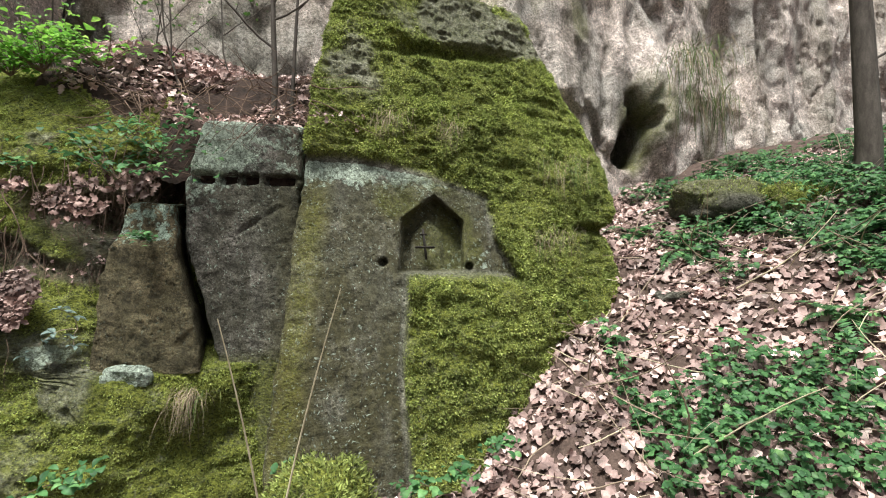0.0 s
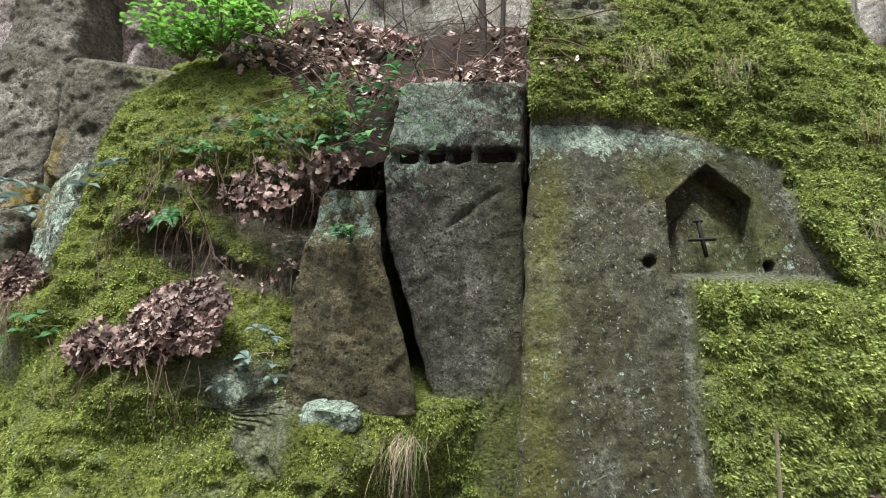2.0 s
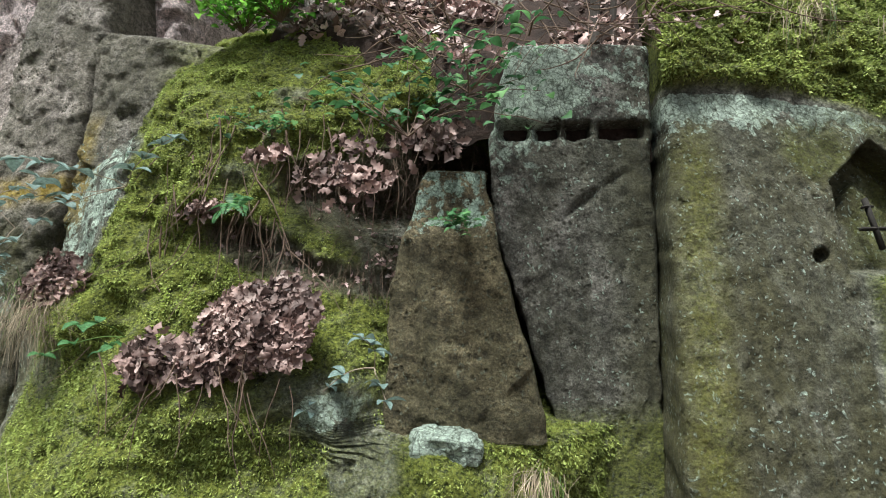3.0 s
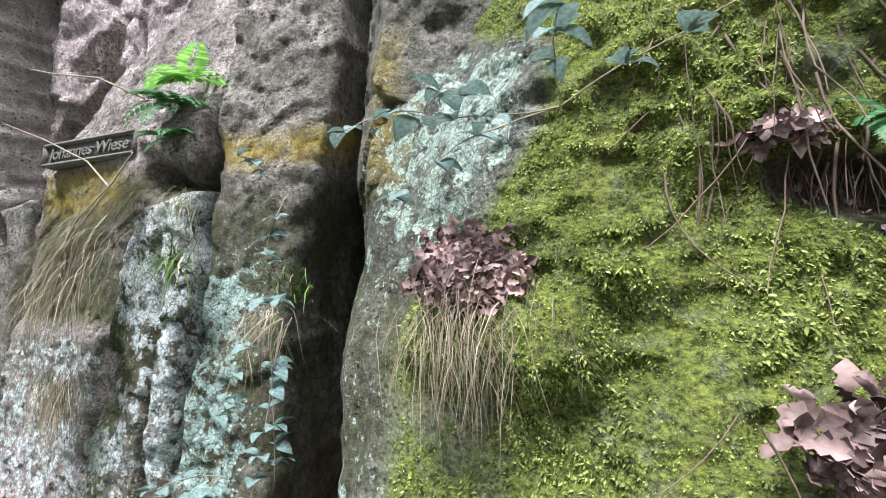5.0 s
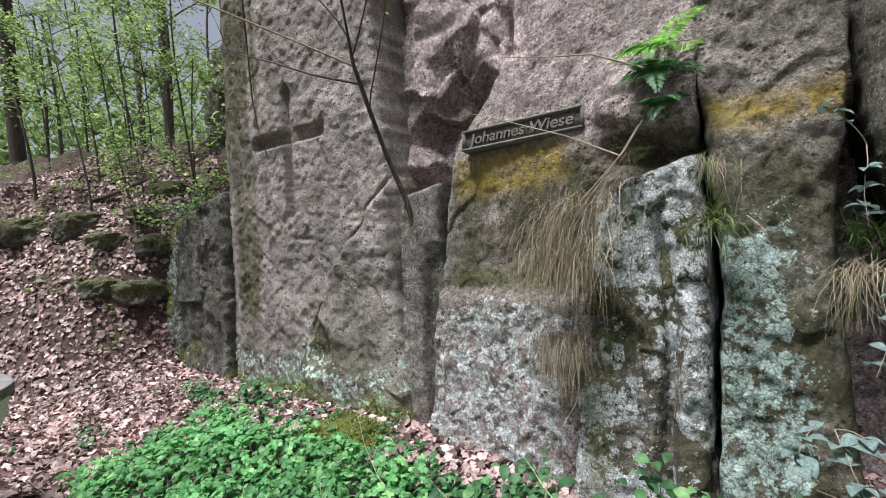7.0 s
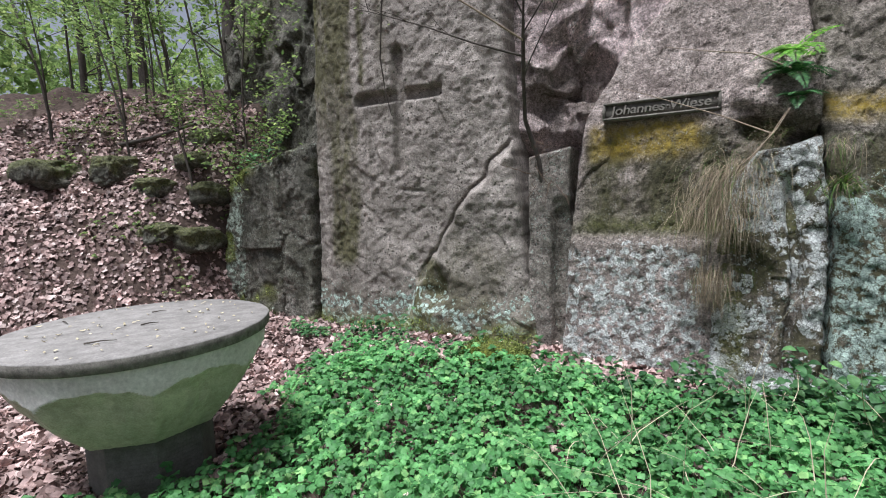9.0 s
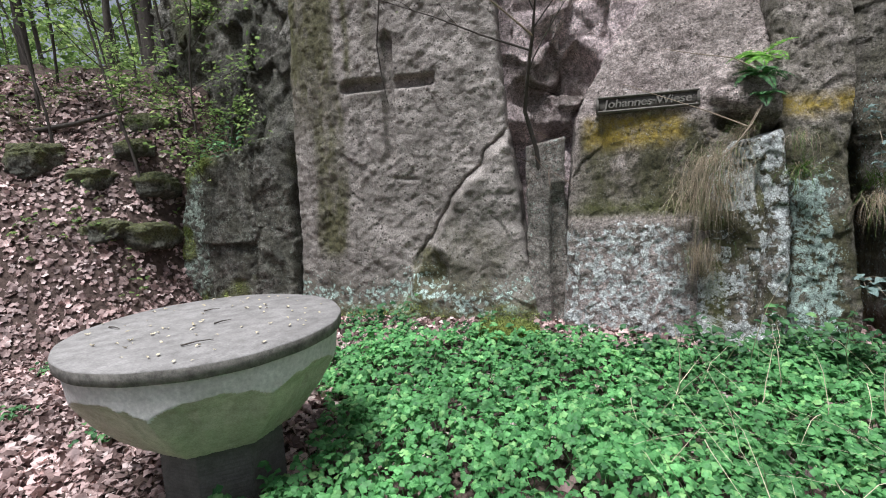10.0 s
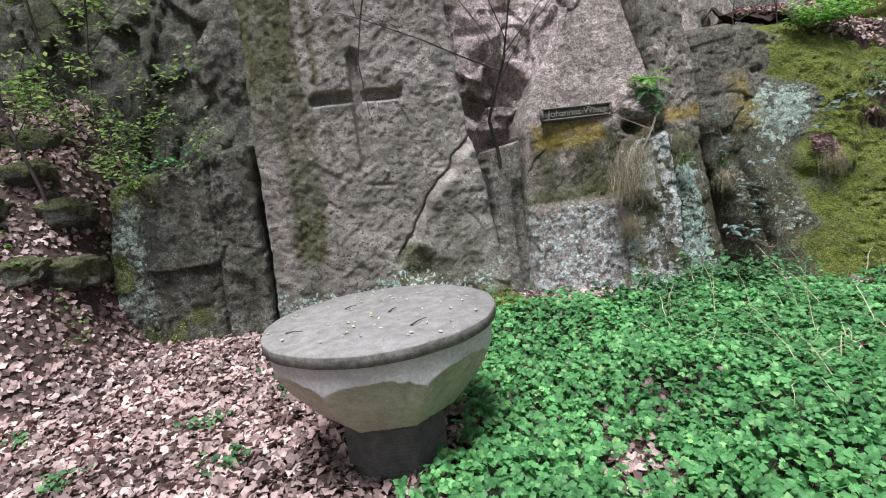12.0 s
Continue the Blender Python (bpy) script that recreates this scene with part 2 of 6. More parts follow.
    return m


def leaf_material(name, dark, light, odd, rough=0.55, through_light=0.25, veins=0.0):
    """Leaves that differ one by one; light shines through a little."""
    m, nt, bsdf = start(name, rough)
    geo = node(nt, "ShaderNodeNewGeometry")
    rnd = geo.outputs["Random Per Island"]
    r = node(nt, "ShaderNodeValToRGB", ("Fac", rnd))
    r.color_ramp.elements[0].color, r.color_ramp.elements[1].color = (*dark, 1), (*light, 1)
    r.color_ramp.elements[1].position = 0.82
    last = r.color_ramp.elements.new(1.0)
    last.color = (*odd, 1)
    co = node(nt, "ShaderNodeTexCoord").outputs["Object"]
    spots = noise_tex(nt, co, 60.0, 4, 0.65)
    patch = noise_tex(nt, co, 2.2, 3)
    col = mix(nt, 0.75, r.outputs["Color"], ramp(nt, spots, 0.25, 0.75, (0.55, 0.55, 0.55, 1), (1.3, 1.3, 1.3, 1)), "MULTIPLY")
    col = mix(nt, 0.7, col, ramp(nt, patch, 0.32, 0.68, (0.6, 0.62, 0.6, 1), (1.35, 1.32, 1.3, 1)), "MULTIPLY")
    col = mix(nt, 0.6, col, ramp(nt, noise_tex(nt, co, 9.0, 4, 0.6), 0.36, 0.64, (0.5, 0.5, 0.47, 1), (1.4, 1.38, 1.32, 1)), "MULTIPLY")
    nt.links.new(col, bsdf.inputs["Base Color"])
    bump(nt, bsdf, (spots, 0.4, 0.004))
    tr = node(nt, "ShaderNodeBsdfTranslucent", ("Color", col))
    sh = node(nt, "ShaderNodeMixShader", (1, bsdf.outputs[0]), (2, tr.outputs[0]))
    sh.inputs[0].default_value = through_light
    nt.links.new(sh.outputs[0], nt.nodes["Material Output"].inputs["Surface"])
    return m


def plain_material(name, c1, c2, scale=20.0, rough=0.8, relief=0.5, stretch=None, dist=0.006):
    m, nt, bsdf = start(name, rough)
    co = node(nt, "ShaderNodeTexCoord").outputs["Object"]
    a, b = noise_tex(nt, co, scale, 6, 0.65, stretch), noise_tex(nt, co, scale * 6, 4, 0.7)
    large = noise_tex(nt, co, scale * 0.14, 3)
    col = mix(nt, ramp(nt, a, 0.3, 0.7), c1, c2)
    col = mix(nt, 0.7, col, ramp(nt, b, 0.25, 0.75, (0.6, 0.6, 0.6, 1), (1.3, 1.3, 1.3, 1)), "MULTIPLY")
    col = mix(nt, 0.6, col, ramp(nt, large, 0.3, 0.7, (0.72, 0.72, 0.72, 1), (1.2, 1.2, 1.2, 1)), "MULTIPLY")
    nt.links.new(col, bsdf.inputs["Base Color"])
    bump(nt, bsdf, (a, relief, dist), (b, relief, dist * 0.35))
    return m


ROCK_GREY = rock_material("grey_sandstone", (0.14, 0.138, 0.108), (0.29, 0.28, 0.232), (0.115, 0.116, 0.09), (0.46, 0.54, 0.44))
ROCK_BLOCK = rock_material("blotched_sandstone", (0.27, 0.22, 0.195), (0.43, 0.36, 0.325), (0.22, 0.19, 0.16), (0.7, 0.72, 0.68))
ROCK_WARM = rock_material("warm_sandstone", (0.26, 0.225, 0.195), (0.42, 0.365, 0.325), (0.21, 0.19, 0.165))
ROCK_SLAB = rock_material("smooth_hewn_sandstone", (0.235, 0.205, 0.178), (0.35, 0.31, 0.275), (0.215, 0.19, 0.165), mottle=0.32)
ROCK_PINK = rock_material("pink_sandstone", (0.47, 0.375, 0.355), (0.62, 0.51, 0.485), (0.39, 0.32, 0.305), streak=0.35)
ROCK_PALE = rock_material("pale_cliff_sandstone", (0.5, 0.42, 0.375), (0.64, 0.555, 0.505), (0.38, 0.355, 0.32), streak=0.7)
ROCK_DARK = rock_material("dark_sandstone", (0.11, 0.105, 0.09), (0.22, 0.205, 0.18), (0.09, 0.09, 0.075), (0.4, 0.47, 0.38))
ROCK_BROWN = rock_material("brown_stained_sandstone", (0.1, 0.082, 0.048), (0.17, 0.138, 0.08), (0.075, 0.064, 0.038), (0.36, 0.45, 0.36), 0.9)
SOIL = plain_material("forest_soil", (0.035, 0.024, 0.019), (0.13, 0.09, 0.072), 18.0, 0.95, 0.9, dist=0.02)
HUMUS = plain_material("dark_humus", (0.016, 0.011, 0.008), (0.06, 0.037, 0.027), 16.0, 0.95, 1.0, dist=0.025)
LITTER = leaf_material("dry_leaf", (0.11, 0.07, 0.062), (0.56, 0.405, 0.378), (0.76, 0.62, 0.585), 0.6, 0.12)
# browner copy of LITTER, darkened in colour where the heaps catch less light
HEAP = leaf_material("oak_heap_leaf_dim", (0.06, 0.035, 0.03), (0.42, 0.285, 0.255), (0.62, 0.475, 0.435), 0.6, 0.1)
MOSS = leaf_material("moss_frond", (0.1, 0.13, 0.034), (0.4, 0.48, 0.14), (0.54, 0.6, 0.21), 0.75, 0.35)
WEED = leaf_material("weed_leaf", (0.035, 0.1, 0.04), (0.1, 0.235, 0.085), (0.19, 0.34, 0.13), 0.5, 0.35)
# yellower moss whose colour also holds the stronger light on the bulge
MOSS_YELLOW_LIT = leaf_material("yellow_lit_moss_frond", (0.17, 0.21, 0.05), (0.43, 0.51, 0.14), (0.5, 0.58, 0.19), 0.75, 0.35)
HERB = leaf_material("herb_leaf", (0.06, 0.19, 0.06), (0.175, 0.43, 0.15), (0.3, 0.54, 0.2), 0.5, 0.42)
CANOPY = leaf_material("tree_leaf", (0.12, 0.2, 0.06), (0.26, 0.37, 0.12), (0.42, 0.5, 0.18), 0.55, 0.6)
BRAMBLE = leaf_material("bramble_leaf", (0.1, 0.15, 0.13), (0.2, 0.275, 0.255), (0.33, 0.41, 0.41), 0.35, 0.25)
BUSH = leaf_material("bush_leaf", (0.1, 0.26, 0.04), (0.24, 0.48, 0.08), (0.36, 0.58, 0.13), 0.5, 0.5)
FRESH = leaf_material("fresh_leaf", (0.05, 0.13, 0.03), (0.13, 0.27, 0.055), (0.24, 0.4, 0.1), 0.5, 0.42)
STRAW = leaf_material("dry_grass", (0.11, 0.085, 0.055), (0.34, 0.275, 0.19), (0.55, 0.47, 0.35), 0.7, 0.15)
GRASS = leaf_material("green_grass", (0.05, 0.1, 0.02), (0.11, 0.18, 0.04), (0.2, 0.22, 0.07), 0.6, 0.25)
BARK = plain_material("bark", (0.045, 0.037, 0.03), (0.11, 0.095, 0.08), 24.0, 0.9, 0.8, (1, 1, 0.3))
TWIG = plain_material("dry_twig", (0.2, 0.15, 0.1), (0.38, 0.31, 0.23), 40.0, 0.85, 0.4, (1, 1, 0.4))
ROOT = plain_material("root", (0.1, 0.065, 0.045), (0.2, 0.14, 0.1), 30.0, 0.9, 0.5)


# ---- the ground: one sheet to the horizon ----
def ground_z(x, y):
    """Level meadow, a leaf bank to the west, a steep litter slope to the east."""
    a = -9.6 - x
    bank = np.maximum(0.75 * a + 0.95 * (y - 2.45), 0) * smooth(a, 0.05, 0.75) * smooth(y, 0.2, 2.0)
    bank = bank + 0.7 * np.maximum(y - 3.15, 0) * smooth(a, 0.05, 0.75) * smooth(y, 9.0, 5.0)
    bank = 3.5 * (1 - np.exp(-bank / 2.5))
    d = 0.7 * (x - 0.3) + 0.7 * (y - 2.5)
    east = np.where(x > -0.6, 0.66 * 0.5 * (d + np.sqrt(d * d + 0.03)), 0) * smooth(x, -0.6, 0.1)
    east = 3.4 * (1 - np.exp(-east / 2.9)) * 1.1
    bumps = 0.03 * fbm(x, y, 0 * x, 1.1, 3, 5.0) + (0.13 * smooth(bank, 0.1, 0.6) + 0.07 * smooth(east, 0.1, 0.5)) * fbm(x, y, 0 * x, 2.6, 3, 9.0)
    return bank + east + bumps - 0.02 + 0.1 * smooth(y, 1.6, 2.8) * smooth(x, -4.6, -5.6)


far = np.cumsum(0.1 * 1.16 ** np.arange(1, 42))
gx = np.concatenate([(-17 - far)[::-1], np.arange(-17, 7, 0.1), 7 + far])
gy = np.concatenate([(-5 - far)[::-1], np.arange(-5, 9, 0.1), 9 + far])
GX, GY = np.meshgrid(gx, gy)
q = grid_quads(len(gx), len(gy))
ground = thing("ground", quick_mesh("ground", np.stack([GX, GY, ground_z(GX, GY)], 2).reshape(-1, 3), q, np.full(len(q), 4), SOIL),
               "dark forest soil under dry leaves and herbs", "ground", "structure")

SURFACES = {}


def rock(name, label, material, xl, xr, ztop, yf, cover=None, z0=-0.3, step=0.02, depth=0.8, edge=0.07, rough=0.02, seed=1.0, chips=1.0, kind="", pits=0.0, chisel=0.0, undercut=0.0):
    """A block of natural or hewn rock whose front is y = yf(x, z) between the edges xl(z) and xr(z), rounded at its rim, with sides that run back."""
    zz = np.linspace(0, 1, 60)
    zmax = float(np.max(ztop(np.linspace(float(np.min(xl(z0 + zz * 6))), float(np.max(xr(z0 + zz * 6))), 60))))
    zs = np.linspace(z0, zmax, 60)
    nu = max(8, int(np.max(xr(zs) - xl(zs)) / step))
    nv = max(8, int((zmax - z0) / step))
    U, W = np.meshgrid(np.linspace(0, 1, nu), np.linspace(0, 1, nv))
    Z = z0 + W * (zmax - z0)
    X = xl(Z) + (xr(Z) - xl(Z)) * U
    Z = z0 + W * (ztop(X) - z0)
    wob = chips * (0.012 * vnoise(Z * 5, 0 * Z, 0 * Z + 3.3, seed) + 0.006 * vnoise(Z * 19, 0 * Z, 0 * Z, seed + 1))
    left, right = xl(Z) + wob, xr(Z) + chips * (0.012 * vnoise(Z * 5, 0 * Z, 0 * Z + 9.3, seed + 2) + 0.006 * vnoise(Z * 19, 0 * Z, 0 * Z, seed + 3))
    X = left + (right - left) * U
    Z = Z + chips * 0.012 * vnoise(X * 6, 0 * X, 0 * X, seed + 4) * W
    dl, dr, dt = (X - left), (right - X), (ztop(X) - Z)
    Y = yf(X, Z)
    e = edge * (1 + 0.5 * vnoise(X * 3, 0 * X, Z * 3, seed + 5))
    for d in (dl, dr, dt):
        k = np.clip(1 - d / e, 0, 1)
        Y = Y + e * (1 - np.sqrt(np.maximum(1 - k * k, 0)))
    Y = Y + rough * fbm(X, Y, Z, 2.6, 4, seed, 0.55) + chips * (0.006 * fbm(X, Y, Z, 17.0, 2, seed + 7, 0.6) + 0.004 * np.abs(vnoise(X * 33, Y * 33, Z * 26, seed + 8)))
    if pits:
        Y = Y + pits * (0.012 * smooth(vnoise(X * 9, Y * 3, Z * 15, seed + 20), 0.25, 0.8) + 0.008 * smooth(vnoise(X * 21, Y * 3, Z * 30, seed + 21), 0.2, 0.75))
    if chisel:
        a, b = 0.8 * X + 0.6 * Z, 0.8 * Z - 0.6 * X
        Y = Y + chisel * (0.0035 * vnoise(a * 9, 0 * a, b * 30, seed + 22) + 0.0025 * vnoise(a * 20, 0 * a + 3, b * 40, seed + 23))
    back = np.array([0.25, 0.6, 1.0]) * depth

    def pad(A, side, top, turn=1.0):
        A = np.concatenate([A[:, :1] + side[::-1][None, :], A, A[:, -1:] + turn * side[None, :]], 1)
        return np.concatenate([A, A[-1:] + top[:, None]], 0)
    X0, Z0 = X, Z
    X, Z, Y = pad(X, undercut * back, 0 * back, -1.0), pad(Z, 0 * back, 0 * back), pad(Y, back, back)
    n2, m2 = nu + 6, nv + 3
    wobble = 0.02 * vnoise(X * 4, Y * 4, Z * 4, seed + 6)
    Z[nv:] += wobble[nv:]
    quads = grid_quads(n2, m2)
    me = quick_mesh(name, np.stack([X, Y, Z], 2).reshape(-1, 3), quads, np.full(len(quads), 4), material)
    c = np.zeros((m2, n2, 4))
    if cover is not None:
        for i, v in enumerate(cover(X, Y, Z)):
            c[..., i] = v
    set_cover(me, c.reshape(-1, 4))
    ob = thing(name, me, label, "rock", kind)
    SURFACES[ob.name] = (np.stack([X, Y, Z], 2), c)
    return ob


def on_surface(ob, n, weight, rng):
    """n random places on a rock, by a weight for each cell: places and normals."""
    P, c = SURFACES[ob.name]
    a, b, d = P[:-1, :-1], P[:-1, 1:], P[1:, :-1]
    nor = np.cross(b - a, d - a)
    area = np.linalg.norm(nor, axis=2)
    w = (area * weight[:-1, :-1]).ravel()
    ids = rng.choice(len(w), n, p=w / w.sum())
    i, j = np.unravel_index(ids, area.shape)
    u, v = rng.random((n, 1)), rng.random((n, 1))
    p = a[i, j] + u * (b - a)[i, j] + v * (d - a)[i, j]
    nn = nor[i, j] / (area[i, j][:, None] + 1e-12)
    return p, nn


def const(v):
    return lambda a: np.full(np.shape(a), float(v))


def lerp(at, to):
    return lambda a: np.interp(a, at, to)


# hewn boulder with the niche
PANEL = [(-1.0, 1.9), (-0.5, 1.9), (-0.12, 1.84), (0.28, 1.7), (0.32, 1.42), (0.5, 1.16), (0.3, 1.2), (-0.22, 1.2), (-0.24, 0.66), (-0.18, 0.1), (-0.2, -0.4), (-1.0, -0.4)]
NICHE = [(-0.27, 1.2), (0.135, 1.2), (0.135, 1.54), (-0.06, 1.71), (-0.265, 1.54)]
STELE = [(-0.22, 1.2), (-0.0, 1.2), (-0.0, 1.45), (-0.11, 1.57), (-0.22, 1.44)]


def billow(x, z, scale, seed):
    """Rounded cushions with sharp creases between them, from -1 to 1."""
    return 1 - 2 * np.abs(vnoise(x * scale, 0 * x, z * scale * 1.25, seed))


def boulder_y(x, z):
    y = 2.625 + 0.472 * x + 0.222 * z + 0.057 * x * x + 0.005 * x * z + 0.039 * z * z
    p = inside(x, z, PANEL)
    moss = smooth(-p, 0.0, 0.06)
    y = y - moss * (0.035 + 0.05 * fbm(x, 0 * x, z, 2.2, 2, 3.0) + 0.02 * billow(x, z, 7.0, 4.0) + 0.014 * billow(x, z, 16.0, 5.0) + 0.009 * billow(x, z, 35.0, 6.0))
    y = y - 0.07 * smooth(-p, 0.0, 0.05) * smooth(z, 1.24, 1.18) * smooth(x, -0.3, -0.2) * smooth(x, 0.75, 0.4)
    inn = inside(x, z, NICHE)
    y = y + smooth(inn, 0.0, 0.015) * 0.15 - smooth(inside(x, z, STELE), 0.0, 0.02) * 0.045
    for hx, hz in ((-0.36, 1.27), (0.17, 1.235)):
        y = y + 0.06 * smooth(np.hypot(x - hx, z - hz), 0.03, 0.018)
    y = y + 0.16 * smooth(line_dist(x, z, (0.95, 1.53), (1.5, 1.47)), 0.07, 0.01) * smooth(x, 0.9, 1.1)
    y = y + 0.12 * smooth(np.abs(z - 2.83 - 0.12 * x), 0.1, 0.02) * smooth(x, -0.5, -0.2) * smooth(x, 0.7, 0.4)
    return y


def boulder_cover(x, y, z):
    p = inside(x, z, PANEL)
    n = fbm(x, y, z, 3.0, 3, 8.0)
    moss = smooth(-p + 0.02 * n, -0.02, 0.05) * (1 - 0.75 * smooth(fbm(x, y, z, 1.6, 3, 21.0) + 0.9 * smooth(z, 2.3, 3.1), 0.75, 1.3))
    lich = smooth(p, 0.0, 0.03) * (0.75 * smooth(z, 1.62, 1.85) + 0.2 * smooth(z, 1.6, 0.9) * smooth(x, -0.8, -0.5) + 0.2 + 0.3 * smooth(x, 0.1, 0.3))
    niche = smooth(inside(x, z, NICHE), 0.0, 0.02)
    lich = lich + niche * smooth(x, 0.0, 0.04) * smooth(z, 1.5, 1.4) * 0.28
    # algae on the hewn face; the inside of the niche is darkened too
    alg_dark = smooth(p, 0, 0.03) * (1.15 + 0.45 * n) * smooth(z, 2.0, 1.5) + niche * 0.35
    green = smooth(np.abs(x + 0.78 + 0.05 * (1 - z)), 0.12, 0.0) * smooth(z, 1.9, 1.5)
    return np.maximum(np.maximum(moss, 0.45 * green), smooth(p, 0, 0.03) * 0.34 * smooth(n + 0.3 * smooth(z, 1.2, 1.7), -0.1, 0.5)), lich, 0.2 * green, alg_dark


boulder = rock("hewn_boulder", "large mossy sandstone boulder with a hewn face and niche", ROCK_GREY,
               lerp([0, 0.3, 0.8, 1.5, 2.1, 2.3, 3.1], [-0.92, -0.9, -0.87, -0.85, -0.82, -0.84, -0.78]),
               lerp([0, 0.84, 1.31, 1.5, 1.66, 2.22, 2.69, 3.25, 3.6], [1.5, 1.45, 1.36, 1.3, 1.4, 1.32, 0.95, 0.75, 0.6]),
               const(3.45), boulder_y, boulder_cover, step=0.0105, depth=1.3, edge=0.06, rough=0.012, seed=2.0, pits=0.25, chips=1.3)


# hewn recess beside it, with a row of wedge holes
def recess_y(x, z):
    y = 2.63 + 0.12 * (z - 0.7) + 0.33 * (x + 1.2) + 0.004 * facets(x, z, 3.0, 21.0)
    row = smooth(np.abs(z - 1.76 - 0.008 * vnoise(x * 19, 0 * x, 0 * x, 2.0)), 0.034, 0.02)
    teeth = sum(smooth(np.abs(x - c), w + 0.012, w - 0.008) for c, w in ((-1.375, 0.045), (-1.255, 0.04), (-1.145, 0.042), (-0.985, 0.075)))
    y = y + 0.1 * row * np.clip(teeth, 0, 1) - 0.012 * smooth(z, 1.74, 1.8) + 0.02 * smooth(np.abs(z - 1.775), 0.012, 0.0)
    y = y + 0.02 * smooth(line_dist(x, z, (-1.22, 1.42), (-0.98, 1.6)) + 0.012 * vnoise(x * 30, 0 * x, z * 30, 1.0), 0.02, 0.0)
    return y


def recess_cover(x, y, z):
    # alpha rises towards the boulder's side
    return (0.7 * smooth(z, 0.8, 0.66), 0.5 * smooth(z, 1.3, 1.75) * smooth(x, -1.05, -1.35) + 0.42 * smooth(z, 1.77, 1.82) + 0.24 + 0.2 * np.exp(-((x + 1.28) / 0.1) ** 2 - ((z - 1.3) / 0.06) ** 2),
            0 * x, 0.35 + 0.4 * smooth(x, -1.1, -0.9) - 0.3 * smooth(z, 1.77, 1.82))


recess = rock("recessed_rock", "dark hewn sandstone panel with a row of wedge holes", ROCK_DARK,
              lerp([0, 0.6, 0.77, 0.97, 1.36, 1.73, 2.12], [-1.2, -1.22, -1.26, -1.335, -1.44, -1.465, -1.38]), const(-0.87),
              const(2.1), recess_y, recess_cover, step=0.013, depth=0.5, edge=0.02, rough=0.01, seed=4.0, pits=0.3, chisel=0.5)

slab = rock("leaning_slab", "brown-stained leaning sandstone slab split from the panel", ROCK_BROWN,
            lerp([0.5, 0.7, 1.2, 1.4, 1.62], [-1.8, -1.79, -1.8, -1.74, -1.66]), lerp([0.6, 0.75, 1.0, 1.36, 1.62], [-1.26, -1.275, -1.325, -1.425, -1.46]),
            lerp([-1.8, -1.66, -1.45], [1.5, 1.6, 1.6]),
            lambda x, z: 2.43 + 0.012 * facets(x, z, 4.0, 23.0) + 0.1 * (z - 1) + 0.08 * (x + 1.6) + 0.02 * smooth(line_dist(x, z, (-1.63, 0.75), (-1.72, 1.35)), 0.02, 0.0) + 0.04 * smooth(z, 1.36, 1.44),
            lambda x, y, z: (0 * x, 0.55 * smooth(z, 1.34, 1.42) + 0.1, 0 * x, 0.45 * smooth(z, 1.45, 1.3) + 0 * x), z0=0.71, step=0.012, depth=0.4, edge=0.03, rough=0.012, seed=5.0, undercut=0.4)


# the bulging moss-covered rock
def bulge_y(x, z):
    y = 3.486 + 1.311 * x + 0.41 * z + 0.268 * x * x + 0.037 * x * z + 0.035 * z * z
    y = y + 0.06 * fbm(x, 0 * x, z, 1.5, 3, 12.0)
    y = y + 0.4 * np.maximum(z - 1.75, 0) ** 2 * smooth(x, -1.6, -2.0)
    y = y - smooth(x, -3.3, -3.0) * (0.026 * billow(x, z, 5.0, 14.0) + 0.016 * billow(x, z, 13.0, 15.0) + 0.009 * billow(x, z, 30.0, 16.0))
    for cx, cz, wx, wz, h in ((-2.38, 1.38, 0.17, 0.07, 0.14), (-1.95, 1.52, 0.3, 0.14, 0.32), (-1.68, 1.7, 0.2, 0.13, 0.34), (-2.1, 1.25, 0.3, 0.05, 0.06)):
        y = y + h * np.exp(-((x - cx) / wx) ** 2 - ((z - cz + 0.25 * (x - cx)) / wz) ** 2)
    y = y - 0.12 * np.exp(-((x + 2.25) / 0.4) ** 2 - ((z - 0.88) / 0.16) ** 2)
    y = y + 0.26 * smooth(x, -1.93, -1.66) * smooth(z, 0.7, 0.76) * smooth(z, 2.0, 1.7)
    y = y + 0.12 * smooth(x, -1.6, -1.3) * smooth(z, 0.7, 0.3)
    y = y - 0.1 * np.exp(-((x + 1.5) / 0.45) ** 2 - ((z - 0.6) / 0.16) ** 2)
    y = y - 0.1 * smooth(line_dist(x, z, (-3.3, 1.1), (-2.95, 1.1)), 0.14, 0.02)
    return y


LICHEN_E = [(-3.66, 1.95), (-3.3, 1.98), (-2.98, 1.82), (-3.02, 1.6), (-3.16, 1.42), (-3.3, 1.25), (-3.45, 0.95), (-3.3, 0.5), (-3.66, 0.3), (-3.68, 1.2)]


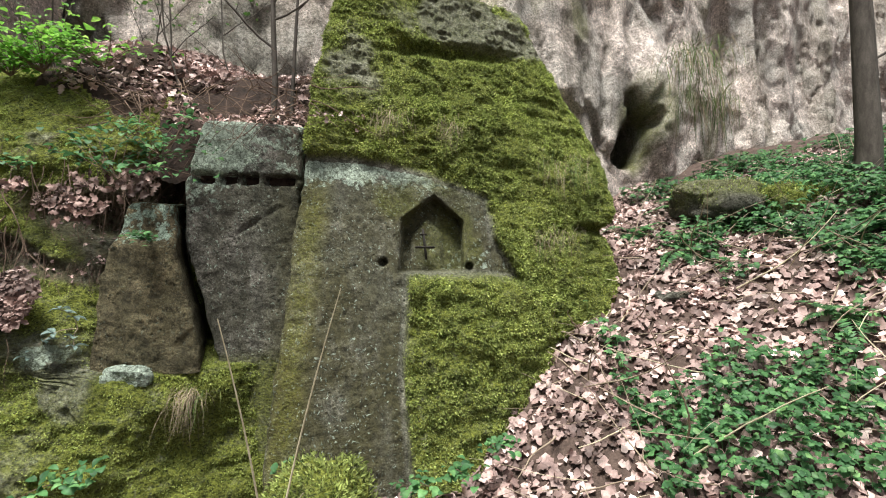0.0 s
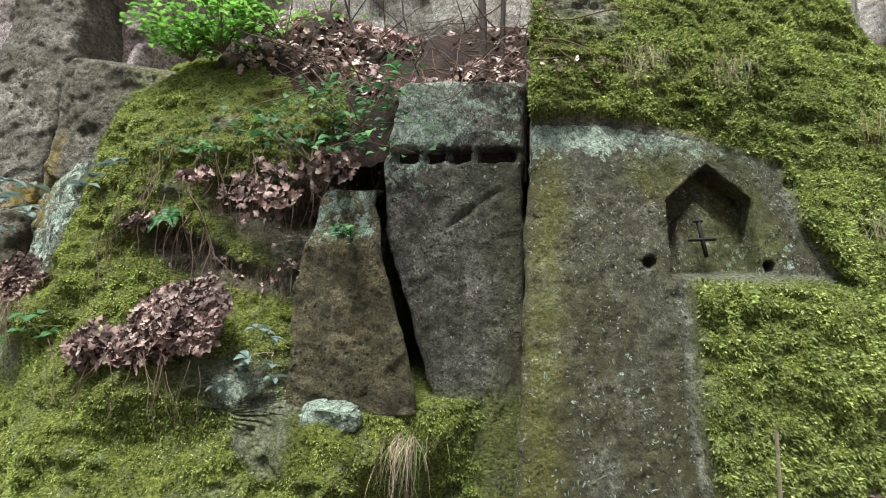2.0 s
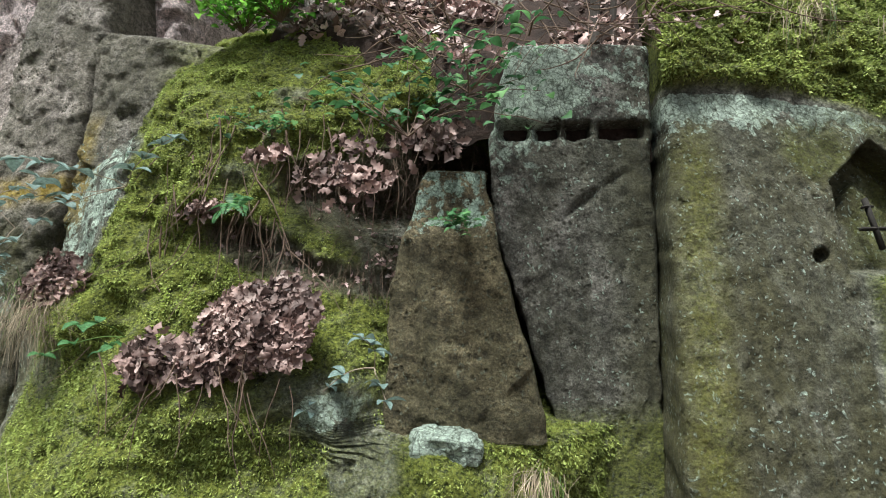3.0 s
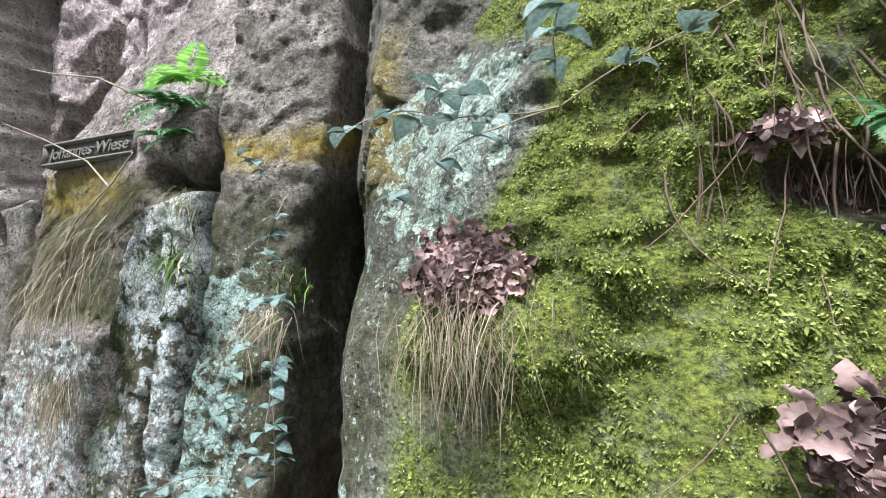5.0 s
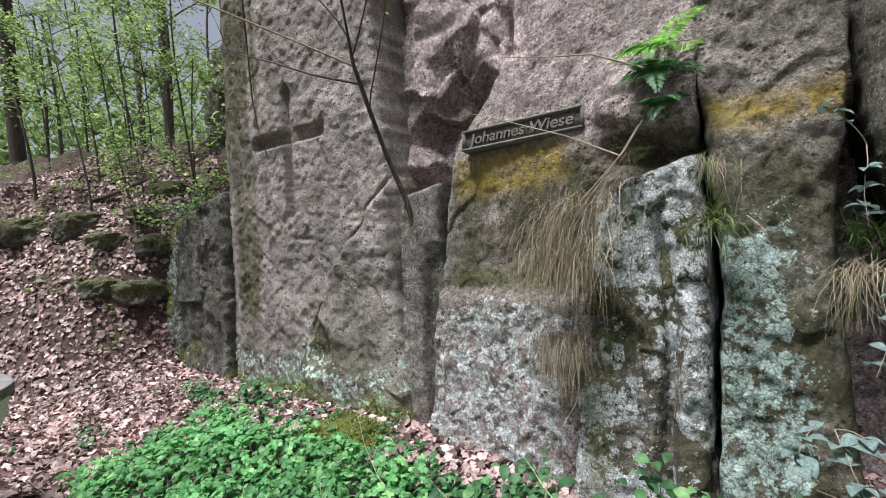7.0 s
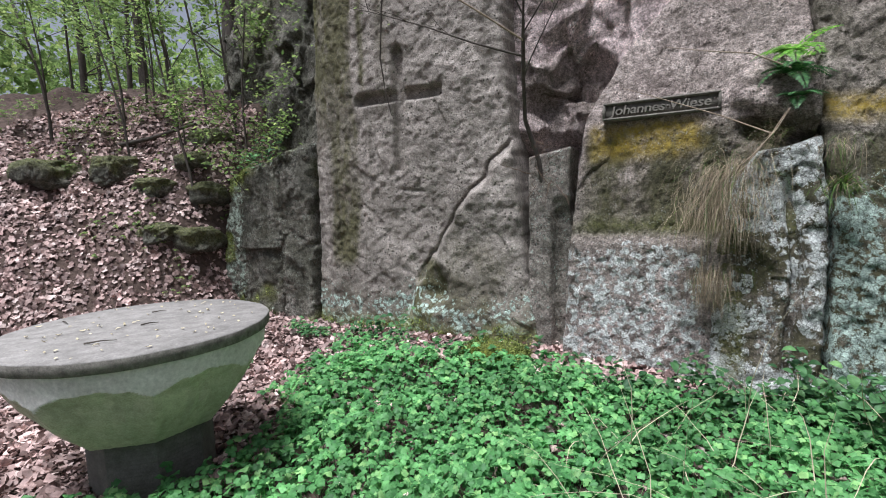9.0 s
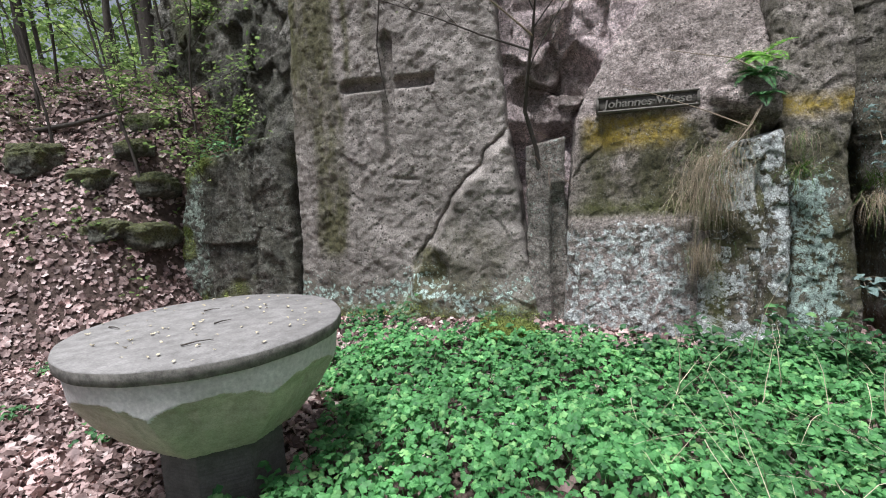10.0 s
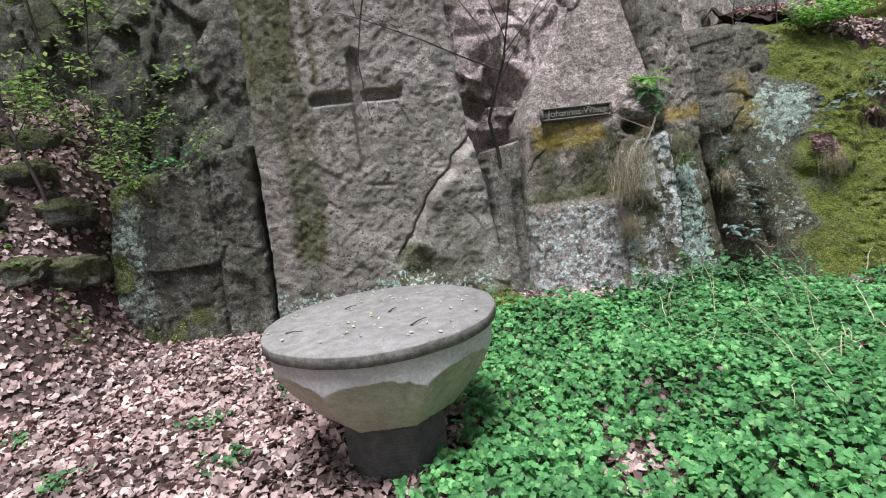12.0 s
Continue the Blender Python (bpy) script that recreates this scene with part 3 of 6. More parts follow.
def bulge_cover(x, y, z):
    n = fbm(x, y, z, 2.2, 4, 31.0)
    bare = np.maximum(smooth(inside(x, z, LICHEN_E) + 0.05 * n, -0.05, 0.04), smooth(x + 0.1 * n, -3.4, -3.62))
    holes = sum(np.exp(-((x - cx) / wx) ** 2 - ((z - cz + 0.25 * (x - cx)) / wz) ** 2) for cx, cz, wx, wz in ((-2.38, 1.38, 0.2, 0.08), (-1.93, 1.52, 0.38, 0.18), (-1.68, 1.72, 0.28, 0.18), (-2.1, 1.25, 0.3, 0.06), (-1.76, 1.38, 0.2, 0.22)))
    # bare soil in the hollows; their shade is put into its dark tone too
    soil = smooth(holes + 0.22 * n, 0.4, 0.75)
    moss = (1 - bare) * (1 - 0.9 * np.exp(-((x + 1.93) / 0.13) ** 2 - ((z - 0.82) / 0.1) ** 2)) * (1 - soil) * (1 - 0.6 * smooth(n + 0.25 * smooth(z, 1.0, 0.5), 0.75, 1.1))
    lich = smooth(inside(x, z, LICHEN_E) + 0.06 * n, -0.04, 0.1) * (0.72 + 0.15 * n) * (0.62 + 0.38 * smooth(z, 1.1, 1.5)) + 0.2 * smooth(z, 1.0, 0.5) * (1 - soil) + 1.1 * np.exp(-((x + 1.93) / 0.12) ** 2 - ((z - 0.84) / 0.07) ** 2)
    yellow = smooth(np.abs(x + 3.52 - 0.08 * (z - 1.7)), 0.13, 0.02) * smooth(z, 1.4, 1.6) * smooth(z, 2.05, 1.9) * 0.9
    alg_dark = 0.9 * bare * smooth(z, 1.6, 1.0) + 1.6 * soil
    return moss, lich, yellow, alg_dark


bulge = rock("mossy_rock", "bulging sandstone rock covered in moss and lichen", ROCK_GREY,
             lerp([0, 0.5, 1.2, 1.6, 1.75, 2.0, 2.35, 2.5], [-3.62, -3.62, -3.66, -3.68, -3.64, -3.45, -3.2, -3.08]), lerp([0, 0.7, 0.8, 2.0, 2.6], [-0.94, -0.94, -1.5, -1.5, -1.6]),
             lerp([-3.8, -3.45, -2.9, -2.3, -1.75, -1.7, -0.9], [2.75, 2.65, 2.6, 2.66, 2.42, 2.2, 2.2]), bulge_y, bulge_cover, step=0.012, depth=1.2, edge=0.12, rough=0.03, seed=6.0, chips=1.3)


# alpha makes this rock darker towards the bottom
side_rock = rock("cleft_rock", "grey sandstone rock beside the dark cleft", ROCK_WARM,
                 lerp([0, 0.55, 0.78, 0.95, 1.18, 1.6, 2.02, 2.6], [-3.64, -3.7, -3.72, -3.75, -3.81, -3.88, -3.9, -3.91]), const(-2.4), lerp([-3.75, -3.4, -2.9], [2.62, 2.55, 2.45]),
                 lambda x, z: 2.8 + 0.22 * (z - 1.75) + 0.12 * (x + 3.6) + 1.5 * np.maximum(-3.62 - x, 0) + 0.06 * smooth(z, 1.6, 1.2) + 0.025 * facets(x, z, 3.0, 31.0) + 0.01 * facets(x, z, 9.0, 32.0),
                 lambda x, y, z: (0.5 * smooth(x, -3.3, -3.0) * smooth(z, 2.1, 2.3), 0.45 * smooth(z, 2.1, 1.7), 0.6 * smooth(np.abs(x + 3.6), 0.12, 0.03) * smooth(z, 1.4, 1.6) * smooth(z, 2.15, 1.95), 0.6 + 0.6 * smooth(z, 1.8, 1.2)),
                 step=0.014, depth=1.2, edge=0.08, rough=0.03, seed=33.0, pits=1.0)


# the square pillar beyond the cleft
def pillar_cover(x, y, z):
    n = fbm(x, y, z, 3.0, 3, 14.0)
    return (0 * x, smooth(z + 0.1 * n, 1.45, 1.2) * smooth(x, -4.02, -4.2) * 0.75, smooth(np.abs(z - 1.73 - 0.4 * (x + 4.2) ** 2 + 0.05 * n), 0.12, 0.02) * smooth(x, -4.5, -4.4) * 1.0,
            0.45 * smooth(z, 1.7, 1.4) + 0.55)


pillar = rock("sandstone_pillar", "square grey sandstone pillar with a yellow lichen band", ROCK_WARM,
              lerp([0, 0.36, 1.06, 1.6, 1.9, 2.4], [-4.45, -4.45, -4.41, -4.45, -4.48, -4.47]), lerp([0, 1.06, 1.39, 1.59, 1.81, 2.0, 3], [-4.03, -4.03, -4.01, -3.97, -3.95, -3.93, -3.92]),
              const(4.4), lambda x, z: 3.175 + 0.146 * x + 0.227 * z + 0.009 * facets(x, z, 4.0, 15.0) + 0.006 * facets(x, z, 12.0, 16.0), pillar_cover, step=0.014, depth=1.2, edge=0.05, rough=0.025, seed=7.0, pits=1.0)


# block that carries the inscription
def inscribed_y(x, z):
    y = 2.052 - 0.129 * x + 0.148 * z + 0.008 * facets(x, z, 3.5, 13.0) + 0.005 * facets(x, z, 11.0, 14.0) + 0.32 * np.maximum(z - 1.95, 0) + 0.06 * smooth(z, 1.86, 1.95)
    y = y + 0.16 * smooth(np.abs(z - 1.6 + 0.35 * (x + 4.7)) + 0.03 * vnoise(x * 9, 0 * x, z * 9, 4.0), 0.1, 0.02) * smooth(x, -4.95, -4.75)
    y = y - 0.05 * smooth(z + 0.4 * (x + 4.6), 1.66, 1.72) * smooth(x, -4.95, -4.85) * smooth(z, 2.1, 1.95)
    y = y - 0.05 * smooth(z, 1.0, 0.9) * smooth(x, -5.0, -5.1)
    return y


def inscribed_cover(x, y, z):
    n = fbm(x, y, z, 2.6, 4, 41.0)
    low = smooth(z + 0.12 * n, 0.98, 0.85) * smooth(x, -5.0, -5.1)
    right = smooth(x, -5.0, -4.9) * smooth(z + 0.05 * n, 1.5, 1.35)
    yel = smooth(z - 0.16 * np.abs(x + 5.45) + 0.05 * n, 1.42, 1.58) * smooth(z, 1.8, 1.72) * smooth(x, -5.85, -5.75) * smooth(x, -5.0, -5.2)
    mid = smooth(z, 0.95, 1.05) * smooth(z, 1.8, 1.6)
    return (0.35 * mid * smooth(z + 0.1 * n, 1.15, 1.0), 0.6 * low + right * (0.55 + 0.25 * n) + 0.1, yel, mid * (1.0 + 0.35 * n) * smooth(x, -5.9, -5.75) + 0.9 * right + 0.25 * smooth(z, 0.4, 0.1))


inscribed = rock("inscribed_block", "sandstone block with lichen, carrying a carved name plate", ROCK_BLOCK,
                 lerp([0, 0.26, 1.04, 1.79, 2.3, 2.8], [-5.99, -5.98, -5.94, -5.86, -5.6, -5.2]), const(-4.47),
                 lerp([-6.0, -5.8, -5.4, -5.0, -4.47], [1.8, 2.05, 2.6, 3.3, 3.6]), inscribed_y, inscribed_cover, step=0.013, depth=0.7, edge=0.045, rough=0.022, seed=8.0, pits=0.7)

lichen_block = rock("lichen_block", "upright sandstone block mottled with pale lichen", ROCK_BLOCK,
                    lerp([0, 0.9, 1.3, 1.5], [-5.06, -5.0, -4.9, -4.78]), lerp([0, 1.0, 1.5], [-4.49, -4.45, -4.47]), lerp([-5.0, -4.8, -4.47], [1.2, 1.48, 1.56]),
                    lambda x, z: 1.965 - 0.129 * x + 0.148 * z + 0.014 * facets(x, z, 4.0, 17.0) + 0.007 * facets(x, z, 11.0, 18.0) + 0.1 * smooth(np.abs(x + 4.62 + 0.02 * np.sin(z * 6)), 0.05, 0.0) * smooth(z, 1.4, 1.1) + 0.06 * smooth(np.hypot(x + 4.9, z - 0.75), 0.2, 0.1),
                    lambda x, y, z: (0.35 * smooth(np.abs(x + 4.93), 0.1, 0.03) * smooth(z, 1.2, 0.8), 0.78 + 0.3 * fbm(x, y, z, 3.0, 3, 61.0) - 0.45 * smooth(np.hypot(x + 4.92, z - 0.8), 0.3, 0.15), 0 * x, 1.1 * smooth(np.hypot(x + 4.92, z - 0.8), 0.36, 0.15) + 0.95),
                    step=0.013, depth=0.4, edge=0.06, rough=0.03, seed=16.0, pits=0.6)

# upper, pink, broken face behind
# alpha darkens it round the broken hollow at (-6.05, 2.1)
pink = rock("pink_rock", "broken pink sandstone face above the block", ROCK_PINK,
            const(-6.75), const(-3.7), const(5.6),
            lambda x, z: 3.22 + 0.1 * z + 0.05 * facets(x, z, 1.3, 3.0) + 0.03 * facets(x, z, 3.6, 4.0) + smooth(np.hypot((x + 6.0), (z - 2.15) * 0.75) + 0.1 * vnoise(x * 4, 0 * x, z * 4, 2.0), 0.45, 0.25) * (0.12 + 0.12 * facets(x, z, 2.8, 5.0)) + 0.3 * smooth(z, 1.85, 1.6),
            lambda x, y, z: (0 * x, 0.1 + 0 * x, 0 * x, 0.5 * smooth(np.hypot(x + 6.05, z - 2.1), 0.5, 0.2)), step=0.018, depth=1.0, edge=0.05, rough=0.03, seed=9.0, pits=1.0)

gap_stone = rock("wedged_stone", "narrow upright sandstone slab wedged in the gap", ROCK_WARM,
                 const(-6.27), const(-5.95), lerp([-6.3, -5.95], [1.58, 1.64]), lambda x, z: 2.92 + 0.06 * z + 0 * x + 0.07 * smooth(x, -6.1, -6.06) * smooth(z, 1.3, 1.1),
                 lambda x, y, z: (0 * x, 0.35 + 0 * x, 0 * x, 0.2 + 0 * x), step=0.014, depth=0.4, edge=0.03, rough=0.02, seed=10.0)

# slab with the sunk cross
CROSS_V = [(-7.53, 1.56), (-7.47, 1.5), (-7.41, 1.56), (-7.4, 2.6), (-7.465, 2.69), (-7.53, 2.6)]
CROSS_H = [(-7.92, 2.165), (-7.86, 2.16), (-7.08, 2.16), (-7.03, 2.18), (-7.03, 2.28), (-7.86, 2.285), (-7.92, 2.24)]


def cross_y(x, z):
    y = 3.06 + 0.02 * z + 0.02 * (x + 7.4) + 0.005 * facets(x + 0.4 * z, z, 4.0, 9.0) + 0.004 * facets(x + 0.6 * z, z - 0.3 * x, 15.0, 10.0)
    d = np.maximum(inside(x, z, CROSS_V), inside(x, z, CROSS_H))
    y = y + 0.08 * smooth(d, -0.004, 0.03)
    side = (x + 6.42) * (1.85 - 0.3) - (z - 1.85) * (7.45 - 6.42)
    side = side / np.hypot(1.55, 1.03) + 0.07 * np.sin((z - 0.3) * 2.6) + 0.035 * fbm(x, 0 * x, z, 5.0, 3, 6.0)
    w = smooth(side, 0.0, 0.1) * smooth(z, 2.0, 1.7)
    y = y - w * (0.13 + 0.03 * fbm(x, 0 * x, z, 3.0, 2, 3.0)) + 0.035 * smooth(np.abs(side + 0.005), 0.014, 0.002) * smooth(z, 0.55, 0.8) * smooth(z, 2.0, 1.8) + 0.1 * smooth(np.hypot((x + 7.12) * 1.2, z - 0.55), 0.26, 0.1) * smooth(side, -0.1, 0.05)
    y = y + 0.025 * smooth(np.abs(x + 8.13 + 0.02 * vnoise(z * 2, 0 * z, 0 * z, 2.0)), 0.09, 0.0) * smooth(z, 0.5, 1.0) + 0.02 * smooth(np.abs(x + 7.95), 0.04, 0.0) * smooth(z, 2.0, 2.4)
    y = y + 0.1 * smooth(x, -8.2, -8.5) - 0.05 * smooth(z, 0.5, 0.3) * smooth(x, -7.4, -7.2)
    y = y + 0.02 * smooth(np.abs(z - 1.38 + 0.1 * (x + 7.4)), 0.03, 0.0) * smooth(np.abs(x + 7.35), 0.16, 0.05)
    return y


def cross_cover(x, y, z):
    n = fbm(x, y, z, 2.2, 4, 51.0)
    run = 1.9 * smooth(np.abs(x + 8.08 + 0.03 * np.sin(z * 3)), 0.2, 0.06) * smooth(z, 0.6, 0.9) + 0.9 * smooth(np.abs(x + 7.83), 0.06, 0.0) * smooth(z, 2.2, 2.45) + 0.4 * smooth(np.abs(x + 7.62), 0.1, 0.0) * smooth(z, 1.9, 2.4)
    # foot of the slab: lichen and a darker tone
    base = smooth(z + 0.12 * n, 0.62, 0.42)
    # dark patch round (-7.15, 0.52) paints the shade on the wedge's left face
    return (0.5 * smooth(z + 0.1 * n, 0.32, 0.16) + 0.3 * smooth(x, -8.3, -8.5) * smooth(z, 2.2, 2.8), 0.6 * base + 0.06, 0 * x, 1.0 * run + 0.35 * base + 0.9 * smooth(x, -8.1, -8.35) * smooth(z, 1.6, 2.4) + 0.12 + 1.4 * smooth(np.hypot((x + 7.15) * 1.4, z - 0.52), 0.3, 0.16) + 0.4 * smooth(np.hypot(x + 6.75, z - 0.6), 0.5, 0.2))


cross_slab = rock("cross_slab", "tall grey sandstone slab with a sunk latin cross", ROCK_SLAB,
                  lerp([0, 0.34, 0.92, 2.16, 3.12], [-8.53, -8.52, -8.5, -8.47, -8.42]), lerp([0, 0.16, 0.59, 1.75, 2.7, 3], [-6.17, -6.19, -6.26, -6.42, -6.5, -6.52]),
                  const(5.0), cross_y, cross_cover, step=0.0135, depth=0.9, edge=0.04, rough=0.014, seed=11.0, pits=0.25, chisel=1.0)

low = rock("low_block", "low dark sandstone block beside the leaf bank", ROCK_DARK,
           lerp([0, 0.71, 1.67], [-10.02, -9.98, -9.85]), const(-8.55), lerp([-9.9, -9.3, -8.9, -8.6], [1.64, 1.76, 1.84, 1.92]),
           lambda x, z: 3.12 + 0.03 * z + 0.03 * facets(x, z, 2.2, 19.0) + 0.01 * facets(x, z, 6.0, 20.0) + 0.1 * smooth(x, -9.3, -9.8) + 0.05 * smooth(np.abs(x + 9.0 - 0.05 * z), 0.03, 0.0) - 0.04 * smooth(x, -9.0, -8.95),
           lambda x, y, z: (0.6 * smooth(fbm(x, y, z, 2.5, 3, 7.0) + 0.5 * smooth(z, 0.6, 0.2) + 0.6 * smooth(x, -9.6, -9.9), 0.5, 1.0) + 0.75 * np.exp(-((x + 9.55) / 0.18) ** 2) * smooth(z, 1.58, 1.66), 0.5 * smooth(x, -9.4, -9.7) + 0.2, 0 * x, 0.35 + 0 * x),
           step=0.016, depth=0.8, edge=0.06, rough=0.03, seed=12.0, pits=0.8)

# cliffs behind
shade_cliff = rock("back_cliff", "dark weathered sandstone cliff behind the bank", ROCK_DARK,
                   lerp([0, 3, 7], [-11.6, -11.4, -11.0]), const(-8.2), const(7.5),
                   lambda x, z: 4.25 - 0.2 * (x + 9.5) - 0.02 * (x + 9.5) ** 2 + 0.12 * z - 0.3 + 0.12 * facets(x, z * 0.5, 1.2, 7.0) + 0.06 * facets(x, z * 0.7, 3.0, 8.0),
                   lambda x, y, z: (0.2 * smooth(fbm(x, y, z, 1.2, 3, 1.0), 0.2, 0.8), 0 * x, 0 * x, 0.3 + 0 * x), step=0.03, depth=2.0, edge=0.2, rough=0.06, seed=13.0, pits=0.8)


def pale_y(x, z):
    y = np.where(x < 0.6, 4.25 + 0.0 * x, 4.25 + 0.64 * (x - 0.6)) + 0.1 * z + 0.22 * np.abs(vnoise(x * 2.1, 0 * x, z * 0.45, 27.0))
    y = y + 0.3 * np.abs(vnoise(x * 1.1, 0 * x, z * 0.25, 17.0)) + 0.1 * facets(x, z * 0.3, 1.3, 18.0) + 0.03 * facets(x, z * 0.4, 3.5, 19.0)
    y = y + 0.8 * smooth(np.hypot((x - 2.35) * 1.15 + 0.12 * vnoise(0 * x, 0 * x, z * 3, 2.0), np.abs(z - 2.75) * 0.5) + 0.08 * vnoise(x * 6, 0 * x, z * 4, 3.0), 0.26, 0.16)
    y = y + 0.1 * smooth(np.abs(x - 1.9 - 0.15 * (z - 3)), 0.12, 0.0)
    y = y - 0.4 * smooth(np.hypot((x - 2.75), (z - 3.3) * 0.35), 0.5, 0.1) + 0.3 * smooth(np.hypot(x - 4.3, (z - 4.6) * 0.5), 0.45, 0.2)
    return y


# alpha over the hole at (2.35, 2.75) paints its inner shade
pale_cliff = rock("pale_cliff", "high pale pink sandstone cliff with hollows and seams", ROCK_PALE,
                  const(-4.0), const(14.0), const(8.5), pale_y,
                  lambda x, y, z: (0.5 * smooth(fbm(x, y, z, 1.0, 3, 2.0), 0.45, 0.9) * smooth(x, 6, 3), 0.12 + 0.25 * smooth(vnoise(x * 0.9, 0 * x, z * 0.2, 4.0), 0.2, 0.6), 0 * x,
                                   0.85 * smooth(np.hypot((x - 2.35) * 1.1, (z - 2.75) * 0.6), 0.36, 0.2) + 0.45 * smooth(vnoise(x * 1.3, 0 * x, z * 0.25, 12.0), 0.1, 0.6)),
                  step=0.045, depth=1.5, edge=0.2, rough=0.06, seed=14.0, pits=0.7)

# added wall closing the cleft; the deep shade is put into its colour
cleft_back = rock("wall_cleft", "added rock wall ending the cleft, coloured dark for its shade", ROCK_DARK, const(-4.3), const(-3.3), const(2.6), lambda x, z: 3.9 + 0.1 * z + 0 * x,
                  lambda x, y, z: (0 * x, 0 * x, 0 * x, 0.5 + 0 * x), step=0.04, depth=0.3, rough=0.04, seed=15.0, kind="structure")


# soil ledge above the panel
lx, ly = np.meshgrid(np.linspace(-2.6, -0.86, 70), np.linspace(2.93, 4.6, 46))
ly = ly + 0.33 * (lx + 0.87) * (ly < 3.2) * smooth(lx, -1.9, -1.4)
lz = 2.04 + 0.42 * smooth(ly, 2.85, 3.35) + 0.25 * smooth(lx, -1.4, -2.2) + 0.09 * fbm(lx, ly, 0 * lx, 4.0, 4, 3.0) + 0.3 * (ly - 3.2) * (ly > 3.2)
lz[0] -= 0.4
lz[1] -= 0.1
q = grid_quads(70, 46)
ledge = thing("soil_ledge", quick_mesh("soil_ledge", np.stack([lx, ly, lz], 2).reshape(-1, 3), q, np.full(len(q), 4), HUMUS), "dark soil ledge with dry leaves and roots", "soil", "structure")


# ---- moss, litter and herbs ----
def frond_shapes():
    out = []
    for bend, side in ((0.15, 0.3), (0.45, -0.25), (0.3, 0.05)):
        co = [(0, 0, 0), (0.2 + side * 0.4, bend * 0.35, 0.5), (side, bend, 1.0), (-0.2 + side * 0.4, bend * 0.35, 0.5)]
        out.append((co, [(0, 1, 2, 3)]))
    return out


rng = np.random.default_rng(7)


def grow_moss(ob, n, length=0.024, material=MOSS):
    P, c = SURFACES[ob.name]
    w = np.clip(c[..., 0] - 0.46, 0, 1) ** 1.2 * (P[..., 2] > -0.05) + 1e-9
    w[:, :3], w[:, -4:] = 0, 0
    w[-4:] *= 0.3
    p, nn = on_surface(ob, n, w, rng)
    way = nn * 0.5 + rng.normal(0, 0.4, (n, 3)) + np.array([0, -0.15, -0.5])
    size = length * rng.uniform(0.5, 1.35, n) * (0.8 + 0.35 * vnoise(p[:, 0] * 7, p[:, 1] * 7, p[:, 2] * 7, 3.0))
    return under("moss", batch("moss", frond_shapes(), None, p - nn * 0.004, turns(way, rng.uniform(0, 6.28, n)), size, material), ob, "yellow-green feathery moss", "stuff")


grow_moss(boulder, 270000, 0.022)
grow_moss(bulge, 360000, 0.0138, MOSS_YELLOW_LIT)
grow_moss(low, 9000)
grow_moss(cross_slab, 5000)


def leaf_shape(width, curl, lobes=0.0, fold=0.1, cup=0.0):
    """A leaf along y from 0 to 1 with a midrib, lobed edges and curl."""
    ys = [0.0, 0.14, 0.3, 0.42, 0.58, 0.7, 0.86, 1.0]
    ws = [0.03, 0.27, 0.17, 0.43, 0.25, 0.48, 0.26, 0.03] if lobes else [0.02, 0.3, 0.45, 0.5, 0.47, 0.38, 0.22, 0.01]
    co, faces = [], []
    for i, (y, w) in enumerate(zip(ys, ws)):
        z = curl * (y - 0.5) ** 2 * 2 - curl * 0.2
        co += [(-w * width, y, z + fold * w + cup * w * w * (1 if i % 2 else -0.6)), (0, y, z), (w * width, y, z + fold * w - cup * w * w)]
    for i in range(len(ys) - 1):
        a = i * 3
        faces += [(a, a + 1, a + 4, a + 3), (a + 1, a + 2, a + 5, a + 4)]
    return [(x, y - 0.5, z) for x, y, z in co], faces


def lobed_leaf(width, curl, skew=0.0, twist=0.0):
    """A light leaf of one strip with an uneven lobed outline."""
    ys = (0.0, 0.22, 0.42, 0.68, 1.0)
    wl, wr = (0.04, 0.4, 0.2, 0.48, 0.04), (0.04, 0.34, 0.24, 0.44, 0.02)
    co, faces = [], []
    for i, y in enumerate(ys):
        z = curl * ((y - 0.5) ** 2 * 2 - 0.2)
        co += [(-wl[i] * width, y - 0.5 + skew * wl[i], z + twist * (y - 0.3)), (wr[i] * width, y - 0.5, z - twist * (y - 0.3))]
    for i in range(4):
        faces.append((2 * i, 2 * i + 1, 2 * i + 3, 2 * i + 2))
    return co, faces


DRY = [leaf_shape(0.62, 0.4, 1, 0.3, 0.3), leaf_shape(0.56, -0.5, 1, -0.3, 0.4), leaf_shape(0.66, 0.25, 1, 0.2, -0.4), leaf_shape(0.6, 0.7, 1, 0.45, 0.2), leaf_shape(0.64, -0.3, 1, 0.5, -0.3)]

GROUND_LEAF = [lobed_leaf(0.8, 0.4, 0.1, 0.12), lobed_leaf(0.7, -0.45, -0.12, 0.2), lobed_leaf(0.85, 0.2, 0.15, -0.16), lobed_leaf(0.75, -0.25, 0.0, -0.25), lobed_leaf(0.8, 0.6, -0.1, 0.05)]


def strew(name, p, normal, size, material, label, parent=None, tilt=0.42, shapes=DRY):
    n = len(p)
    way = normal + rng.normal(0, tilt, (n, 3))
    me = batch(name, shapes, None, p, turns(way, rng.uniform(0, 6.28, n)), size, material)
    return under(name, me, parent, label, "stuff") if parent else thing(name, me, label, "leaves", "stuff")


def ground_normal(x, y):
    e = 0.05
    return np.stack([-(ground_z(x + e, y) - ground_z(x - e, y)) / (2 * e), -(ground_z(x, y + e) - ground_z(x, y - e)) / (2 * e), np.ones_like(x)], 1)


